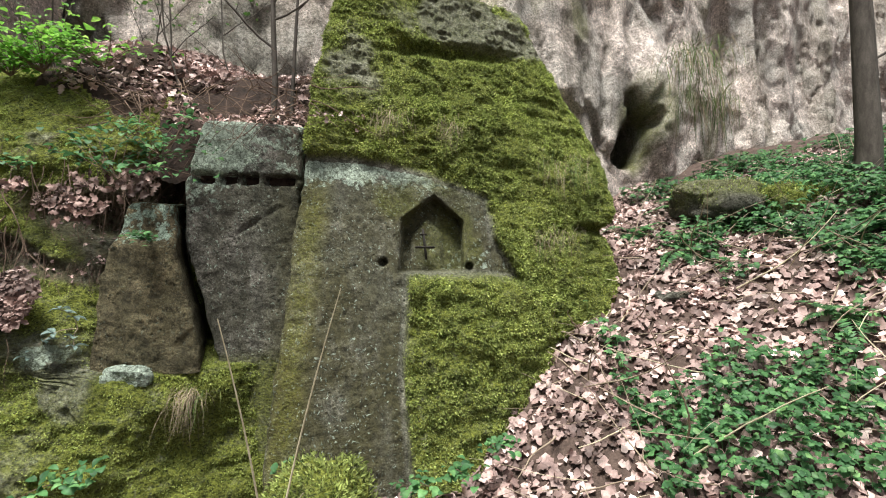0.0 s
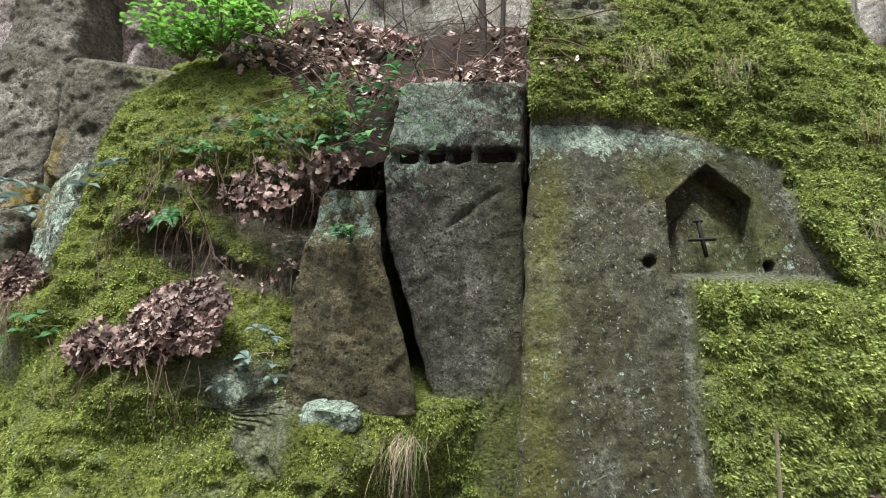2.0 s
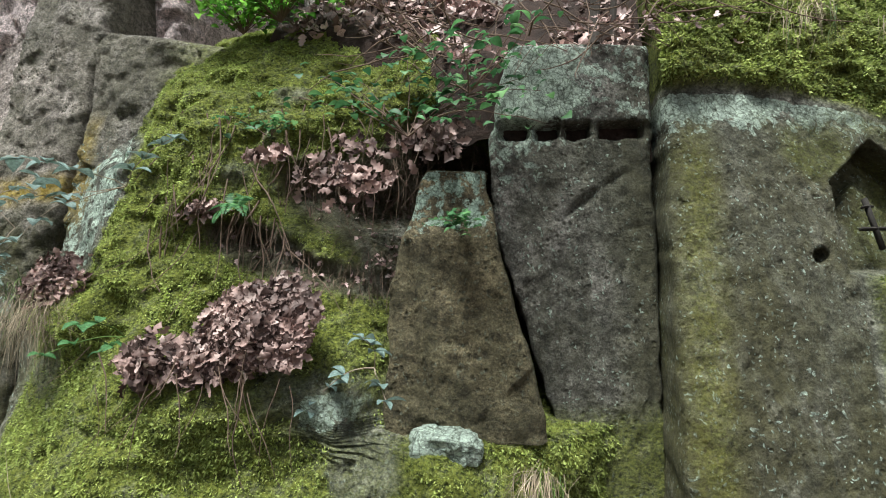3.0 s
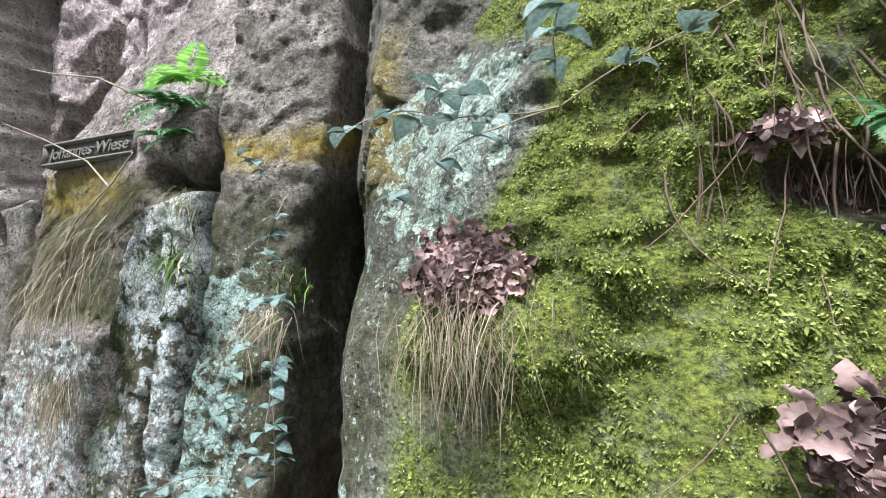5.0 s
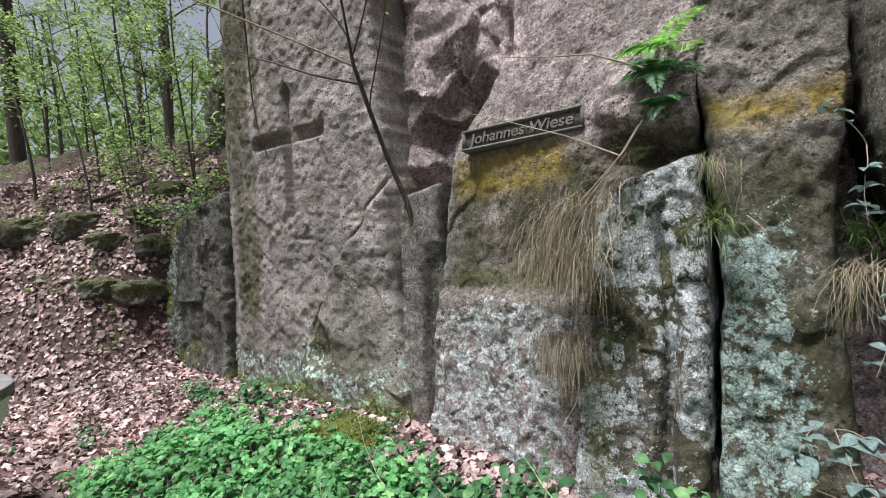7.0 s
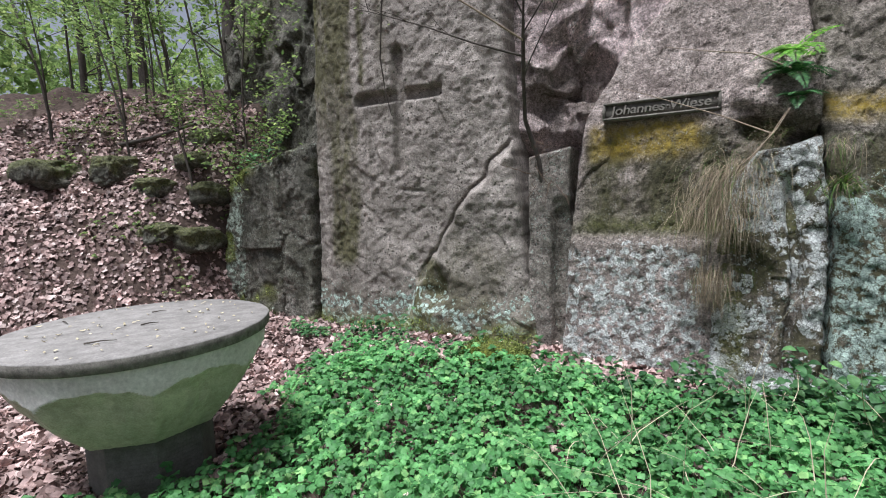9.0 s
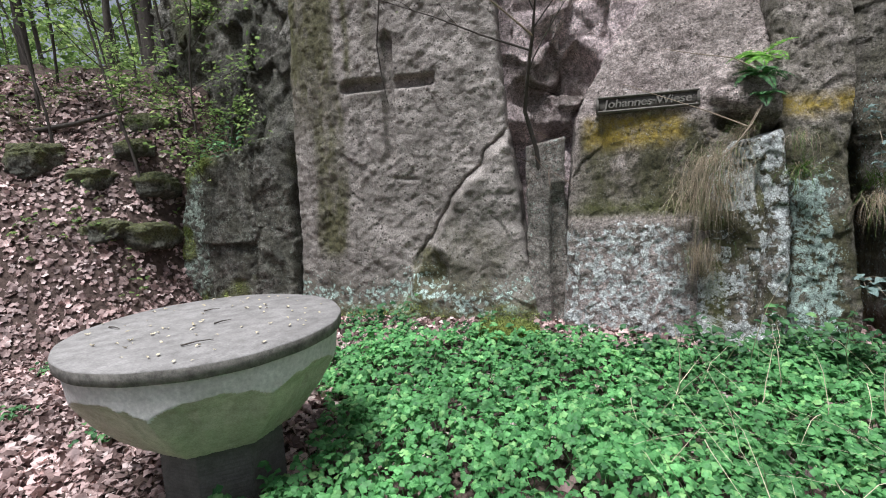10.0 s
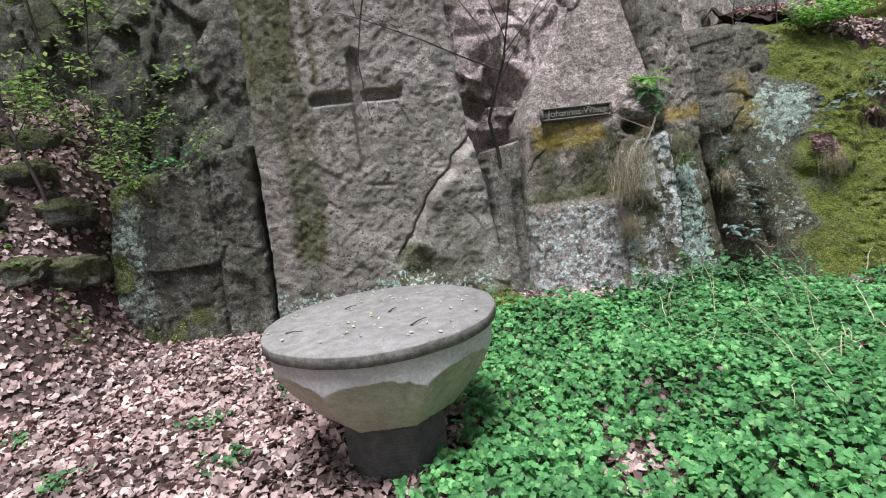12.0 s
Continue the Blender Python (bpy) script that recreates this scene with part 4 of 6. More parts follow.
def herb_density(x, y):
    """Where the green herbs stand: a meadow patch in front of the blocks."""
    edge = 0.25 * fbm(x, y, 0 * x, 1.4, 3, 6.0)
    west = interp(y, [-2.5, 0.1, 0.6, 1.1, 2.0, 2.4, 2.6], [-8.3, -7.75, -7.25, -7.15, -7.75, -7.7, -6.2])
    north = interp(x, [-8.2, -7.6, -6.4, -6.0, -5.0, -4.4, -3.6, -2.5], [2.2, 2.3, 2.35, 2.15, 2.2, 2.4, 1.9, 1.2])
    d = smooth(x - west + edge * 0.7, -0.05, 0.25) * smooth(north - y + edge, -0.12, 0.15) * smooth(x, -2.1, -3.4) * smooth(y + edge, -0.85, -0.3)
    bald = smooth(np.hypot(x + 6.55, (y - 0.2) * 1.0), 0.3, 0.12)
    return d * (1 - 0.85 * bald)


def litter_at(x, y):
    return smooth(herb_density(x, y), 0.9, 0.2)


n = 60000
x = np.concatenate([rng.uniform(-13, -3.2, n), rng.uniform(-0.6, 4.2, 22000)])
y = np.concatenate([-0.9 + 5.1 * rng.random(n) ** 0.9, rng.uniform(1.4, 5.4, 22000)])
keep = rng.random(len(x)) < np.maximum(litter_at(x, y), 0.12) * np.where((x < -9.9) & (y > 2.0), 0.75, 1.0) * np.where(x > -1, 0.8, 1.0)
xs, ys = rng.uniform(-16, 5, 9000), rng.uniform(-6, 2.3, 9000)
x, y = np.concatenate([x[keep], xs]), np.concatenate([y[keep], ys])
z = ground_z(x, y) + rng.uniform(0.0, 0.045, len(x))
strew("leaf_litter", np.stack([x, y, z], 1), ground_normal(x, y), rng.uniform(0.035, 0.092, len(x)), LITTER, "pinkish brown dry oak leaves on the ground", shapes=GROUND_LEAF)


def herb_shapes():
    """A three-part toothed leaf on its stalk, top at the origin."""
    out = []
    for s in range(3):
        co, faces = [], []
        for k, a in enumerate((-1.15, 0.0, 1.15)):
            lc, lf = lobed_leaf(0.95, -0.35 - 0.12 * s, 0.1, 0.08 * (k - 1))
            base, sc = len(co), (0.85 if k == 1 else 0.72)
            for px, py, pz in lc:
                py, px, pz = (py + 0.5) * sc, px * sc, pz * sc
                co.append((px * math.cos(a) + py * math.sin(a), py * math.cos(a) - px * math.sin(a), pz - 0.12 * abs(a) * py))
            faces += [tuple(i + base for i in f) for f in lf]
        base = len(co)
        co += [(-0.03, 0, 0), (0.03, 0, 0), (0.05, -0.3, -2.0), (0.0, -0.3, -2.0)]
        faces.append((base, base + 1, base + 2, base + 3))
        out.append((co, faces))
    return out


HERBS = herb_shapes()
n = 23000
x, y = rng.uniform(-8.4, -2.0, n), rng.uniform(-0.8, 2.6, n)
keep = rng.random(n) < herb_density(x, y)
x, y = x[keep], y[keep]
z = ground_z(x, y) + 0.04 + 0.13 * rng.random(len(x)) ** 0.6 + 0.05 * fbm(x, y, 0 * x, 2.5, 2, 2.0)
up = np.stack([rng.normal(0, 0.4, len(x)), rng.normal(-0.15, 0.4, len(x)), np.ones(len(x))], 1)
thing("herb_patch", batch("herb_patch", HERBS, None, np.stack([x, y, z], 1), turns(up, rng.uniform(0, 6.28, len(x))), rng.uniform(0.03, 0.064, len(x)), HERB),
      "fresh green ground herbs with three-part leaves", "herbs", "stuff")


# ---- the stone table ----
STONE_TOP = plain_material("weathered_tabletop_stone", (0.17, 0.158, 0.142), (0.29, 0.272, 0.25), 16.0, 0.85, 0.6)
STONE_RIM = plain_material("weathered_rim_stone", (0.085, 0.078, 0.066), (0.24, 0.222, 0.19), 30.0, 0.9, 0.7)
STONE_SMOOTH = plain_material("smooth_pale_stone", (0.55, 0.51, 0.48), (0.68, 0.64, 0.61), 9.0, 0.85, 0.25)
STONE_HEWN = plain_material("hewn_tan_stone", (0.4, 0.36, 0.27), (0.6, 0.55, 0.44), 26.0, 0.9, 1.0)
STONE_FOOT = plain_material("dark_foot_stone", (0.09, 0.085, 0.075), (0.15, 0.14, 0.125), 22.0, 0.9, 0.5)


def stone_table(cx, cy):
    base = thing("stone_table", None, "round stone table with faceted bowl-shaped pedestal", "table")
    base.location = (cx, cy, 0)
    seg = 288
    th = np.linspace(0, 2 * np.pi, seg, endpoint=False)

    def ringed(name, prof, material, label, shape=None, mats=None):
        V = []
        for r, z in prof:
            rr = np.full(seg, r) if shape is None else shape(r, z)
            V.append(np.stack([rr * np.cos(th), rr * np.sin(th), np.full(seg, z)], 1))
        V = np.concatenate(V)
        k = np.arange(seg)
        quads = np.concatenate([np.stack([i * seg + k, i * seg + (k + 1) % seg, (i + 1) * seg + (k + 1) % seg, (i + 1) * seg + k], 1) for i in range(len(prof) - 1)])
        L = np.concatenate([quads.ravel(), np.arange(seg)[::-1], (len(prof) - 1) * seg + np.arange(seg)])
        S = np.concatenate([np.full(len(quads), 4), [seg, seg]])
        me = quick_mesh(name, V, L, S, material, shade=name == "bowl")
        return under(name, me, base, label), len(quads)

    wav = 1 + 0.004 * np.sin(th * 7 + 1) + 0.003 * np.sin(th * 17)
    top_slab, _ = ringed("tabletop", [(0.3, 0.686), (0.56, 0.686), (0.565, 0.69), (0.566, 0.735), (0.562, 0.7405), (0.3, 0.741)], STONE_TOP,
           "weathered grey round stone slab", lambda r, z: r * (wav if r > 0.5 else 1))

    top_slab.data.materials.append(STONE_RIM)
    mi = np.zeros(len(top_slab.data.polygons), np.int32)
    mi[seg:3 * seg] = 1
    top_slab.data.polygons.foreach_set("material_index", mi)

    def facet(z):
        return np.interp(z, [0.28, 0.35, 0.45, 0.55, 0.6, 0.7], [0.3, 0.365, 0.44, 0.494, 0.532, 0.64])

    def bowl_r(z):
        return np.interp(z, [0.2, 0.5, 0.6, 0.694], [0.5, 0.525, 0.535, 0.546])
    k6 = (th + radians(97.5) + np.pi / 8) % (np.pi / 4) - np.pi / 8
    zs = np.linspace(0.285, 0.694, 80)

    def bowl_shape(r, z):
        flat = facet(z) / np.cos(k6)
        return np.minimum(bowl_r(z), flat - 0.004 + 0.006 * fbm(np.cos(th) * 3, np.sin(th) * 3, z + 0 * th, 5.0, 4, 2.0))
    bowl, nq = ringed("bowl", [(0, z) for z in zs], STONE_SMOOTH, "pale stone bowl with eight hewn facets", bowl_shape)
    bowl.data.materials.append(STONE_HEWN)
    idx = np.zeros(len(bowl.data.polygons), np.int32)
    for i in range(len(zs) - 1):
        zm = (zs[i] + zs[i + 1]) / 2
        idx[i * seg:(i + 1) * seg] = facet(zm) / np.cos(k6) - 0.004 + 0.006 * fbm(np.cos(th) * 3, np.sin(th) * 3, zm + 0 * th, 5.0, 4, 2.0) < bowl_r(zm)
    bowl.data.polygons.foreach_set("material_index", idx)
    kf = k6
    ringed("foot", [(0.255, z) for z in np.linspace(-0.1, 0.3, 60)], STONE_FOOT, "dark eight-sided grooved stone foot",
           lambda r, z: r * 0.96 / np.cos(kf) + 0.002 * np.sin(z * 330))
    return base


stone_table(-7.54, 0.73)


# ---- small plants, built part by part ----
PLATE = plain_material("dark_cast_plate", (0.09, 0.082, 0.068), (0.19, 0.175, 0.145), 40.0, 0.85, 0.6)
STRIP = [(-0.5, 0, 0), (0.5, 0, 0), (-0.35, 0.35, 0.0), (0.35, 0.35, 0.0), (-0.2, 0.7, 0.0), (0.2, 0.7, 0.0), (0, 1, 0)]


def blades_mesh(name, roots, ways, lengths, droop, width, material):
    """Grass blades: thin strips that bend over by their own weight."""
    V, L, S, base = [], [], [], 0
    n = len(roots)
    side = np.cross(ways, np.array([0.1, 0.2, 1.0]))
    side /= np.linalg.norm(side, axis=1, keepdims=True) + 1e-9
    k = np.linspace(0, 1, 6)
    sway = np.random.default_rng(n).normal(0, 0.16, (n, 5, 2))
    for i in range(n):
        d, p = ways[i] / np.linalg.norm(ways[i]), roots[i].copy()
        pts = [p.copy()]
        for s in range(5):
            d = d + np.array([sway[i, s, 0], sway[i, s, 1], -droop[i] * 0.35])
            d /= np.linalg.norm(d)
            p = p + d * lengths[i] / 5
            pts.append(p.copy())
        pts = np.array(pts)
        w = width * (1 - k ** 2 * 0.9)[:, None] * side[i][None]
        V += [pts - w, pts + w]
        for s in range(5):
            L += [base + s, base + s + 1, base + 6 + s + 1, base + 6 + s]
        S += [4] * 5
        base += 12
    return quick_mesh(name, np.concatenate(V), L, S, material)


def grass_tuft(x, y, z, n, length, label, dry=0.8, out=(0, -1, 0.25), spread=0.6, droop=1.0, foot=0.06, width=0.001):
    base = thing("grass_tuft", None, label, "grass")
    base.location = (x, y, z)
    for name, share, mat in (("dry_grass", dry, STRAW), ("green_grass", 1 - dry, GRASS)):
        m = int(n * share)
        if m < 3:
            continue
        roots = rng.normal(0, foot * 0.5, (m, 3)) * np.array([1, 0.3, 0.5])
        ways = np.array(out)[None] + rng.normal(0, spread, (m, 3)) * np.array([1, 0.5, 0.7])
        ways[:, 1] = -np.abs(ways[:, 1])
        under(name, blades_mesh(name, roots, ways, length * rng.uniform(0.3, 1.15, m), droop * rng.uniform(0.3, 1.6, m), width, mat), base, kind="stuff")
    return base


OVAL = [leaf_shape(0.62, -0.3, 0, 0.2), leaf_shape(0.55, -0.15, 0, 0.3), leaf_shape(0.7, -0.4, 0, 0.12)]
TREE_LEAF = [([(0, -0.5, 0), (0.3, 0, 0.06), (0, 0.5, -0.1), (-0.3, 0.02, 0.05)], [(0, 1, 2, 3)]), ([(0, -0.5, 0), (0.25, 0.05, -0.05), (0, 0.5, 0.1), (-0.27, 0, 0.08)], [(0, 1, 2, 3)])]
LEAF_MESH = {}


def single_leaf(kind, material):
    key = (kind, material.name)
    if key not in LEAF_MESH:
        co, faces = OVAL[kind]
        co = [(a, b + 0.5, c) for a, b, c in co]
        LEAF_MESH[key] = quick_mesh("leaf", co, np.concatenate([np.array(f) for f in faces]), [4] * len(faces), material)
    return LEAF_MESH[key]


def bramble(x, y, z, stems, label, material=BRAMBLE, size=0.075, leaflets=3, gap=0.07, radius=0.0022):
    """A trailing plant: thin stems, each leaf a part of its own."""
    base = thing("bramble", None, label, "plant")
    base.location = (x, y, z)
    for way, length, droop in stems:
        pts = wander((0, 0, 0), way, length, 9, 0.16, droop)
        under("stem", tubes_mesh("stem", [(pts, np.linspace(radius, radius * 0.4, len(pts)))], TWIG if material is BRAMBLE else GRASS, 5), base)
        count = max(2, int(length / gap))
        for i in range(count):
            f = 0.18 + 0.82 * (i + 1) / count
            a = Vector(pts[min(len(pts) - 2, int(f * (len(pts) - 1)))])
            yaw = random.uniform(0, 6.28)
            for k in range(leaflets):
                ob = under("leaf", single_leaf(random.randrange(3), material), base)
                s = size * random.uniform(0.65, 1.15)
                ob.matrix_basis = Matrix.Translation(a) @ Euler((random.uniform(-0.5, 0.35), random.uniform(-0.4, 0.4), yaw + (k - (leaflets - 1) / 2) * 1.15)).to_matrix().to_4x4() @ Matrix.Scale(s, 4)
    return base


def seedling(x, y, z, height, spread, n, label, material=FRESH, size=0.045, name="seedling"):
    """A leafy young shoot with flat sprays of leaves."""
    base = thing(name, None, label, "plant")
    base.location = (x, y, z)
    stems, places = [], []
    for i in range(max(3, n // 14)):
        a = random.uniform(0, 6.28)
        pts = wander((0, 0, 0), (math.cos(a) * spread, math.sin(a) * spread * 0.7 - 0.15, height), math.hypot(height, spread) * random.uniform(0.6, 1.0), 7, 0.2, 0.07)
        stems.append((pts, np.linspace(0.003, 0.001, len(pts))))
        places += pts[2:]
    under("stem", tubes_mesh("stem", stems, ROOT, 4), base, kind="stuff")
    pl = np.array([places[i % len(places)] for i in range(n)]) + rng.normal(0, size * 0.9, (n, 3)) * np.array([1, 1, 0.35])
    up = np.stack([rng.normal(0, 0.3, n), rng.normal(-0.25, 0.3, n), np.ones(n)], 1)
    under("foliage", batch("foliage", OVAL, None, pl, turns(up, rng.uniform(0, 6.28, n)), size * rng.uniform(0.6, 1.2, n), material), base, kind="stuff")
    return base


def fern(x, y, z, size, label, fronds=9, lean=(0, -0.2), material=FRESH):
    base = thing("fern", None, label, "fern")
    base.location = (x, y, z)
    for i in range(fronds):
        a = 6.28 * i / fronds + random.uniform(-0.3, 0.3)
        pts = np.array(wander((0, 0, 0), (math.cos(a) * 0.75 + lean[0], math.sin(a) * 0.75 + lean[1], random.uniform(0.2, 1.1)), size * random.uniform(0.7, 1.15), 9, 0.08, 0.17))
        co, faces = [], []
        for k in range(1, 10):
            d = pts[min(k + 1, 9)] - pts[k - 1]
            d /= np.linalg.norm(d)
            sd = np.cross(d, (0, 0, 1.0))
            sd /= np.linalg.norm(sd) + 1e-6
            ln = size * 0.3 * (1 - abs(k - 3.2) / 7.2)
            for sgn in (-1, 1):
                for h in (0, 0.5):
                    p = pts[k] - d * h * size * 0.09
                    b = len(co)
                    tip = p + sgn * sd * ln + d * ln * 0.35 - np.array([0, 0, ln * 0.2])
                    m = (p + tip) / 2
                    co += [p, m + d * size * 0.034, tip, m - d * size * 0.034]
                    faces.append((b, b + 1, b + 2, b + 3))
        under("frond", quick_mesh("frond", co, np.concatenate([np.array(f) for f in faces]), [4] * len(faces), material), base)
    return base


def twig(points, radius, label, material=TWIG, name="twig", category="twig", sides=6):
    r = np.linspace(radius, radius * 0.35, len(points))
    return thing(name, tubes_mesh(name, [(points, r)], material, sides), label, category)


def leaf_pile(cx, cy, cz, rx, rz, n, label, size=(0.03, 0.075), slope=0.5):
    """A heap of dry leaves caught on the rock."""
    n = int(n * 1.7)
    u = rng.normal(0, 0.45, (n, 2))
    u = u[np.hypot(u[:, 0], u[:, 1]) < 1.0 + 0.25 * vnoise(u[:, 0] * 3, u[:, 1] * 3, cx * 7 + 0 * u[:, 0], 2.0)]
    n = len(u)
    r = np.hypot(u[:, 0], u[:, 1])
    p = np.stack([cx + u[:, 0] * rx, cy - 0.06 * np.exp(-r * r * 2.2) + slope * u[:, 1] * rz + rng.normal(0, 0.012, n), cz + u[:, 1] * rz], 1)
    nor = np.stack([u[:, 0] * 0.35, np.full(n, -0.85), np.full(n, 0.4)], 1)
    way = nor + rng.normal(0, 0.4, (n, 3)) + 0.35 * np.stack([vnoise(p[:, 0] * 9, p[:, 2] * 9, k + 0 * r, 5.0) for k in (0, 7, 13)], 1)
    me = batch("leaf_pile", DRY, None, p, turns(way, rng.uniform(0, 6.28, n)), rng.uniform(*size, n), HEAP)
    return thing("leaf_pile", me, label, "leaves", "stuff")


# name plate on the block
def name_plate():
    base = thing("name_plate", None, "dark cast name plate with raised letters and rim", "sign")
    base.location = (-5.342, 2.995, 1.845)
    base.rotation_euler = (radians(-8), 0, radians(-1.5))

    def slab_part(name, x0, x1, y0, y1, z0, z1):
        bm = bmesh.new()
        bmesh.ops.create_cube(bm, size=1, matrix=Matrix.Translation(((x0 + x1) / 2, (y0 + y1) / 2, (z0 + z1) / 2)) @ Matrix.Diagonal((x1 - x0, y1 - y0, z1 - z0, 1)))
        bmesh.ops.bevel(bm, geom=bm.edges[:], offset=0.003, segments=2, affect="EDGES")
        part(name, bm, PLATE, base)
    slab_part("board", -0.352, 0.352, -0.02, 0.05, -0.055, 0.055)
    slab_part("rim", -0.362, 0.362, -0.042, 0.03, 0.046, 0.062)
    slab_part("rim", -0.362, 0.362, -0.042, 0.03, -0.062, -0.046)
    slab_part("rim", -0.366, -0.349, -0.04, 0.03, -0.06, 0.06)
    slab_part("rim", 0.349, 0.366, -0.04, 0.03, -0.06, 0.06)
    cu = bpy.data.curves.new("letters", "FONT")
    cu.body, cu.size, cu.extrude, cu.bevel_depth = "Johannes\u00b7Wiese", 0.088, 0.008, 0.0015
    cu.align_x, cu.align_y, cu.shear = "CENTER", "CENTER", 0.15
    tmp = new("letters", cu)
    me = bpy.data.meshes.new_from_object(tmp.evaluated_get(bpy.context.evaluated_depsgraph_get()))
    bpy.data.objects.remove(tmp)
    wide = max(v.co.x for v in me.vertices) - min(v.co.x for v in me.vertices)
    me.transform(Matrix.Diagonal((0.63 / wide, 1.0, 1, 1)))
    me.materials.clear()
    me.materials.append(PLATE)
    ob = under("letters", me, base, "raised cast letters")
    ob.location, ob.rotation_euler = (0, -0.026, 0.0), (radians(90), 0, 0)


name_plate()

# added dark bars standing in for the cross incised in the niche's stele
INK = plain_material("dark_cross_bar", (0.018, 0.016, 0.013), (0.035, 0.03, 0.025), 60.0, 0.9, 0.3)
ncx = thing("niche_cross", None, "small dark cross on the stele in the niche", "cross")
ncx.location = (-0.115, 2.978, 1.37)
ncx.rotation_euler = (radians(-17), 0, radians(25))
for nm, sx, sz, oz in (("upright", 0.011, 0.2, 0.01), ("crossbar", 0.13, 0.011, -0.01), ("top_bar", 0.045, 0.009, 0.075)):
    bm = bmesh.new()
    bmesh.ops.create_cube(bm, size=1, matrix=Matrix.Translation((0, 0, oz)) @ Matrix.Diagonal((sx, 0.02, sz, 1)))
    bmesh.ops.bevel(bm, geom=bm.edges[:], offset=0.003, segments=2, affect="EDGES")
    part(nm, bm, INK, ncx)


# ---- stones ----
def stone(name, x, y, z, sx, sy, sz, label, material, moss=0.0, lichen=0.0, seed=1.0, fronds=0):
    bm = bmesh.new()
    bmesh.ops.create_icosphere(bm, subdivisions=5, radius=1)
    co = np.array([v.co[:] for v in bm.verts])
    f = 1 + 0.28 * fbm(co[:, 0], co[:, 1], co[:, 2], 1.1, 4, seed) + 0.03 * fbm(co[:, 0], co[:, 1], co[:, 2], 7.0, 3, seed)
    box = np.sign(co) * np.abs(co) ** 0.65
    co2 = box * f[:, None] * np.array([sx, sy, sz])
    for v, c in zip(bm.verts, co2):
        v.co = c
    me = from_bm(name, bm, material)
    top = smooth(co[:, 2] + 0.3 * fbm(co[:, 0], co[:, 1], co[:, 2], 2.0, 3, seed + 3), -0.2, 0.3)
    cov = np.zeros((len(co), 4))
    cov[:, 0], cov[:, 1], cov[:, 3] = moss * top, lichen, 0.35
    set_cover(me, cov)
    ob = thing(name, me, label, "stone")
    ob.location = (x, y, z)
    if fronds:
        ids = rng.choice(len(co2), fronds, p=(top * moss + 1e-6) / (top * moss + 1e-6).sum())
        nn = box[ids] / np.array([sx, sy, sz])
        nn /= np.linalg.norm(nn, axis=1, keepdims=True)
        p = co2[ids] + rng.normal(0, 0.012, (fronds, 3))
        under("moss", batch("moss", frond_shapes(), None, p, turns(nn + rng.normal(0, 0.4, (fronds, 3)), rng.uniform(0, 6.28, fronds)), rng.uniform(0.01, 0.026, fronds), MOSS), ob, "bright green moss", "stuff")
    return ob


stone("mossy_stone", -0.46, 1.8, 0.22, 0.17, 0.16, 0.28, "bright moss-covered stone near the path", ROCK_GREY, 1.0, 0.0, 3.0, 5000)
stone("lichen_stone", -1.58, 2.36, 0.7, 0.1, 0.07, 0.06, "pale lichen-covered stone at the slab's foot", ROCK_GREY, 0.0, 1.1, 5.0)
stone("slope_stone", 2.35, 4.05, 1.72, 0.34, 0.25, 0.17, "dark stone with moss on the leaf slope", ROCK_DARK, 0.4, 0.0, 6.0, 1200)
stone("slope_stone", 2.95, 3.9, 1.66, 0.3, 0.24, 0.2, "stone under bright moss on the leaf slope", ROCK_DARK, 1.0, 0.0, 7.0, 5000)
stone("slope_stone", 3.4, 3.6, 1.6, 0.35, 0.25, 0.2, "stone under bright moss on the leaf slope", ROCK_DARK, 0.9, 0.0, 8.0, 3500)
stone("slope_stone", 1.6, 3.32, 0.95, 0.12, 0.12, 0.11, "small dark stone among leaves on the slope", ROCK_DARK, 0.0, 0.0, 9.0)
stone("slope_stone", 2.1, 2.9, 0.85, 0.16, 0.13, 0.1, "stone under bright moss on the leaf slope", ROCK_DARK, 0.9, 0.0, 10.0, 1800)
for sx, sy, sz, r, sd in ((-10.25, 3.3, 0.45, 0.2, 1.0), (-10.5, 3.35, 0.8, 0.2, 2.0), (-10.2, 3.35, 0.8, 0.16, 4.0), (-10.75, 3.0, 1.15, 0.22, 5.0), (-11.3, 2.9, 1.5, 0.26, 6.0), (-10.6, 3.7, 1.55, 0.24, 7.0), (-11.9, 2.5, 1.2, 0.3, 8.0), (-10.35, 2.75, 0, 0.2, 9.0), (-10.15, 3.05, 0, 0.24, 10.0)):
    stone("bank_stone", sx, sy, float(ground_z(np.float64(sx), np.float64(sy))) - 0.05, r, r * 0.9, r * 0.6, "dark mossy stone in the leaf bank", ROCK_DARK, 0.4, 0.0, sd + 20, 0)
stone("moss_cushion", -6.42, 2.55, 0.1, 0.24, 0.18, 0.1, "cushion of moss at the slab's foot", ROCK_GREY, 1.0, 0.0, 12.0, 5000)

# ---- heaps of leaves on the mossy rock and the ledge ----
leaf_pile(-2.14, 2.24, 1.1, 0.22, 0.15, 1300, "heap of pinkish dry oak leaves on moss", (0.026, 0.056))
leaf_pile(-2.3, 2.2, 1.0, 0.16, 0.09, 200, "heap of pinkish dry oak leaves on moss", (0.035, 0.065))
leaf_pile(-2.48, 2.17, 1.0, 0.13, 0.09, 110, "heap of pinkish dry oak leaves on moss")
leaf_pile(-3.16, 2.37, 1.24, 0.15, 0.11, 420, "heap of dry leaves above hanging grass", (0.02, 0.05))
leaf_pile(-2.52, 2.46, 1.5, 0.1, 0.05, 45, "few dry leaves caught on moss", (0.03, 0.06))
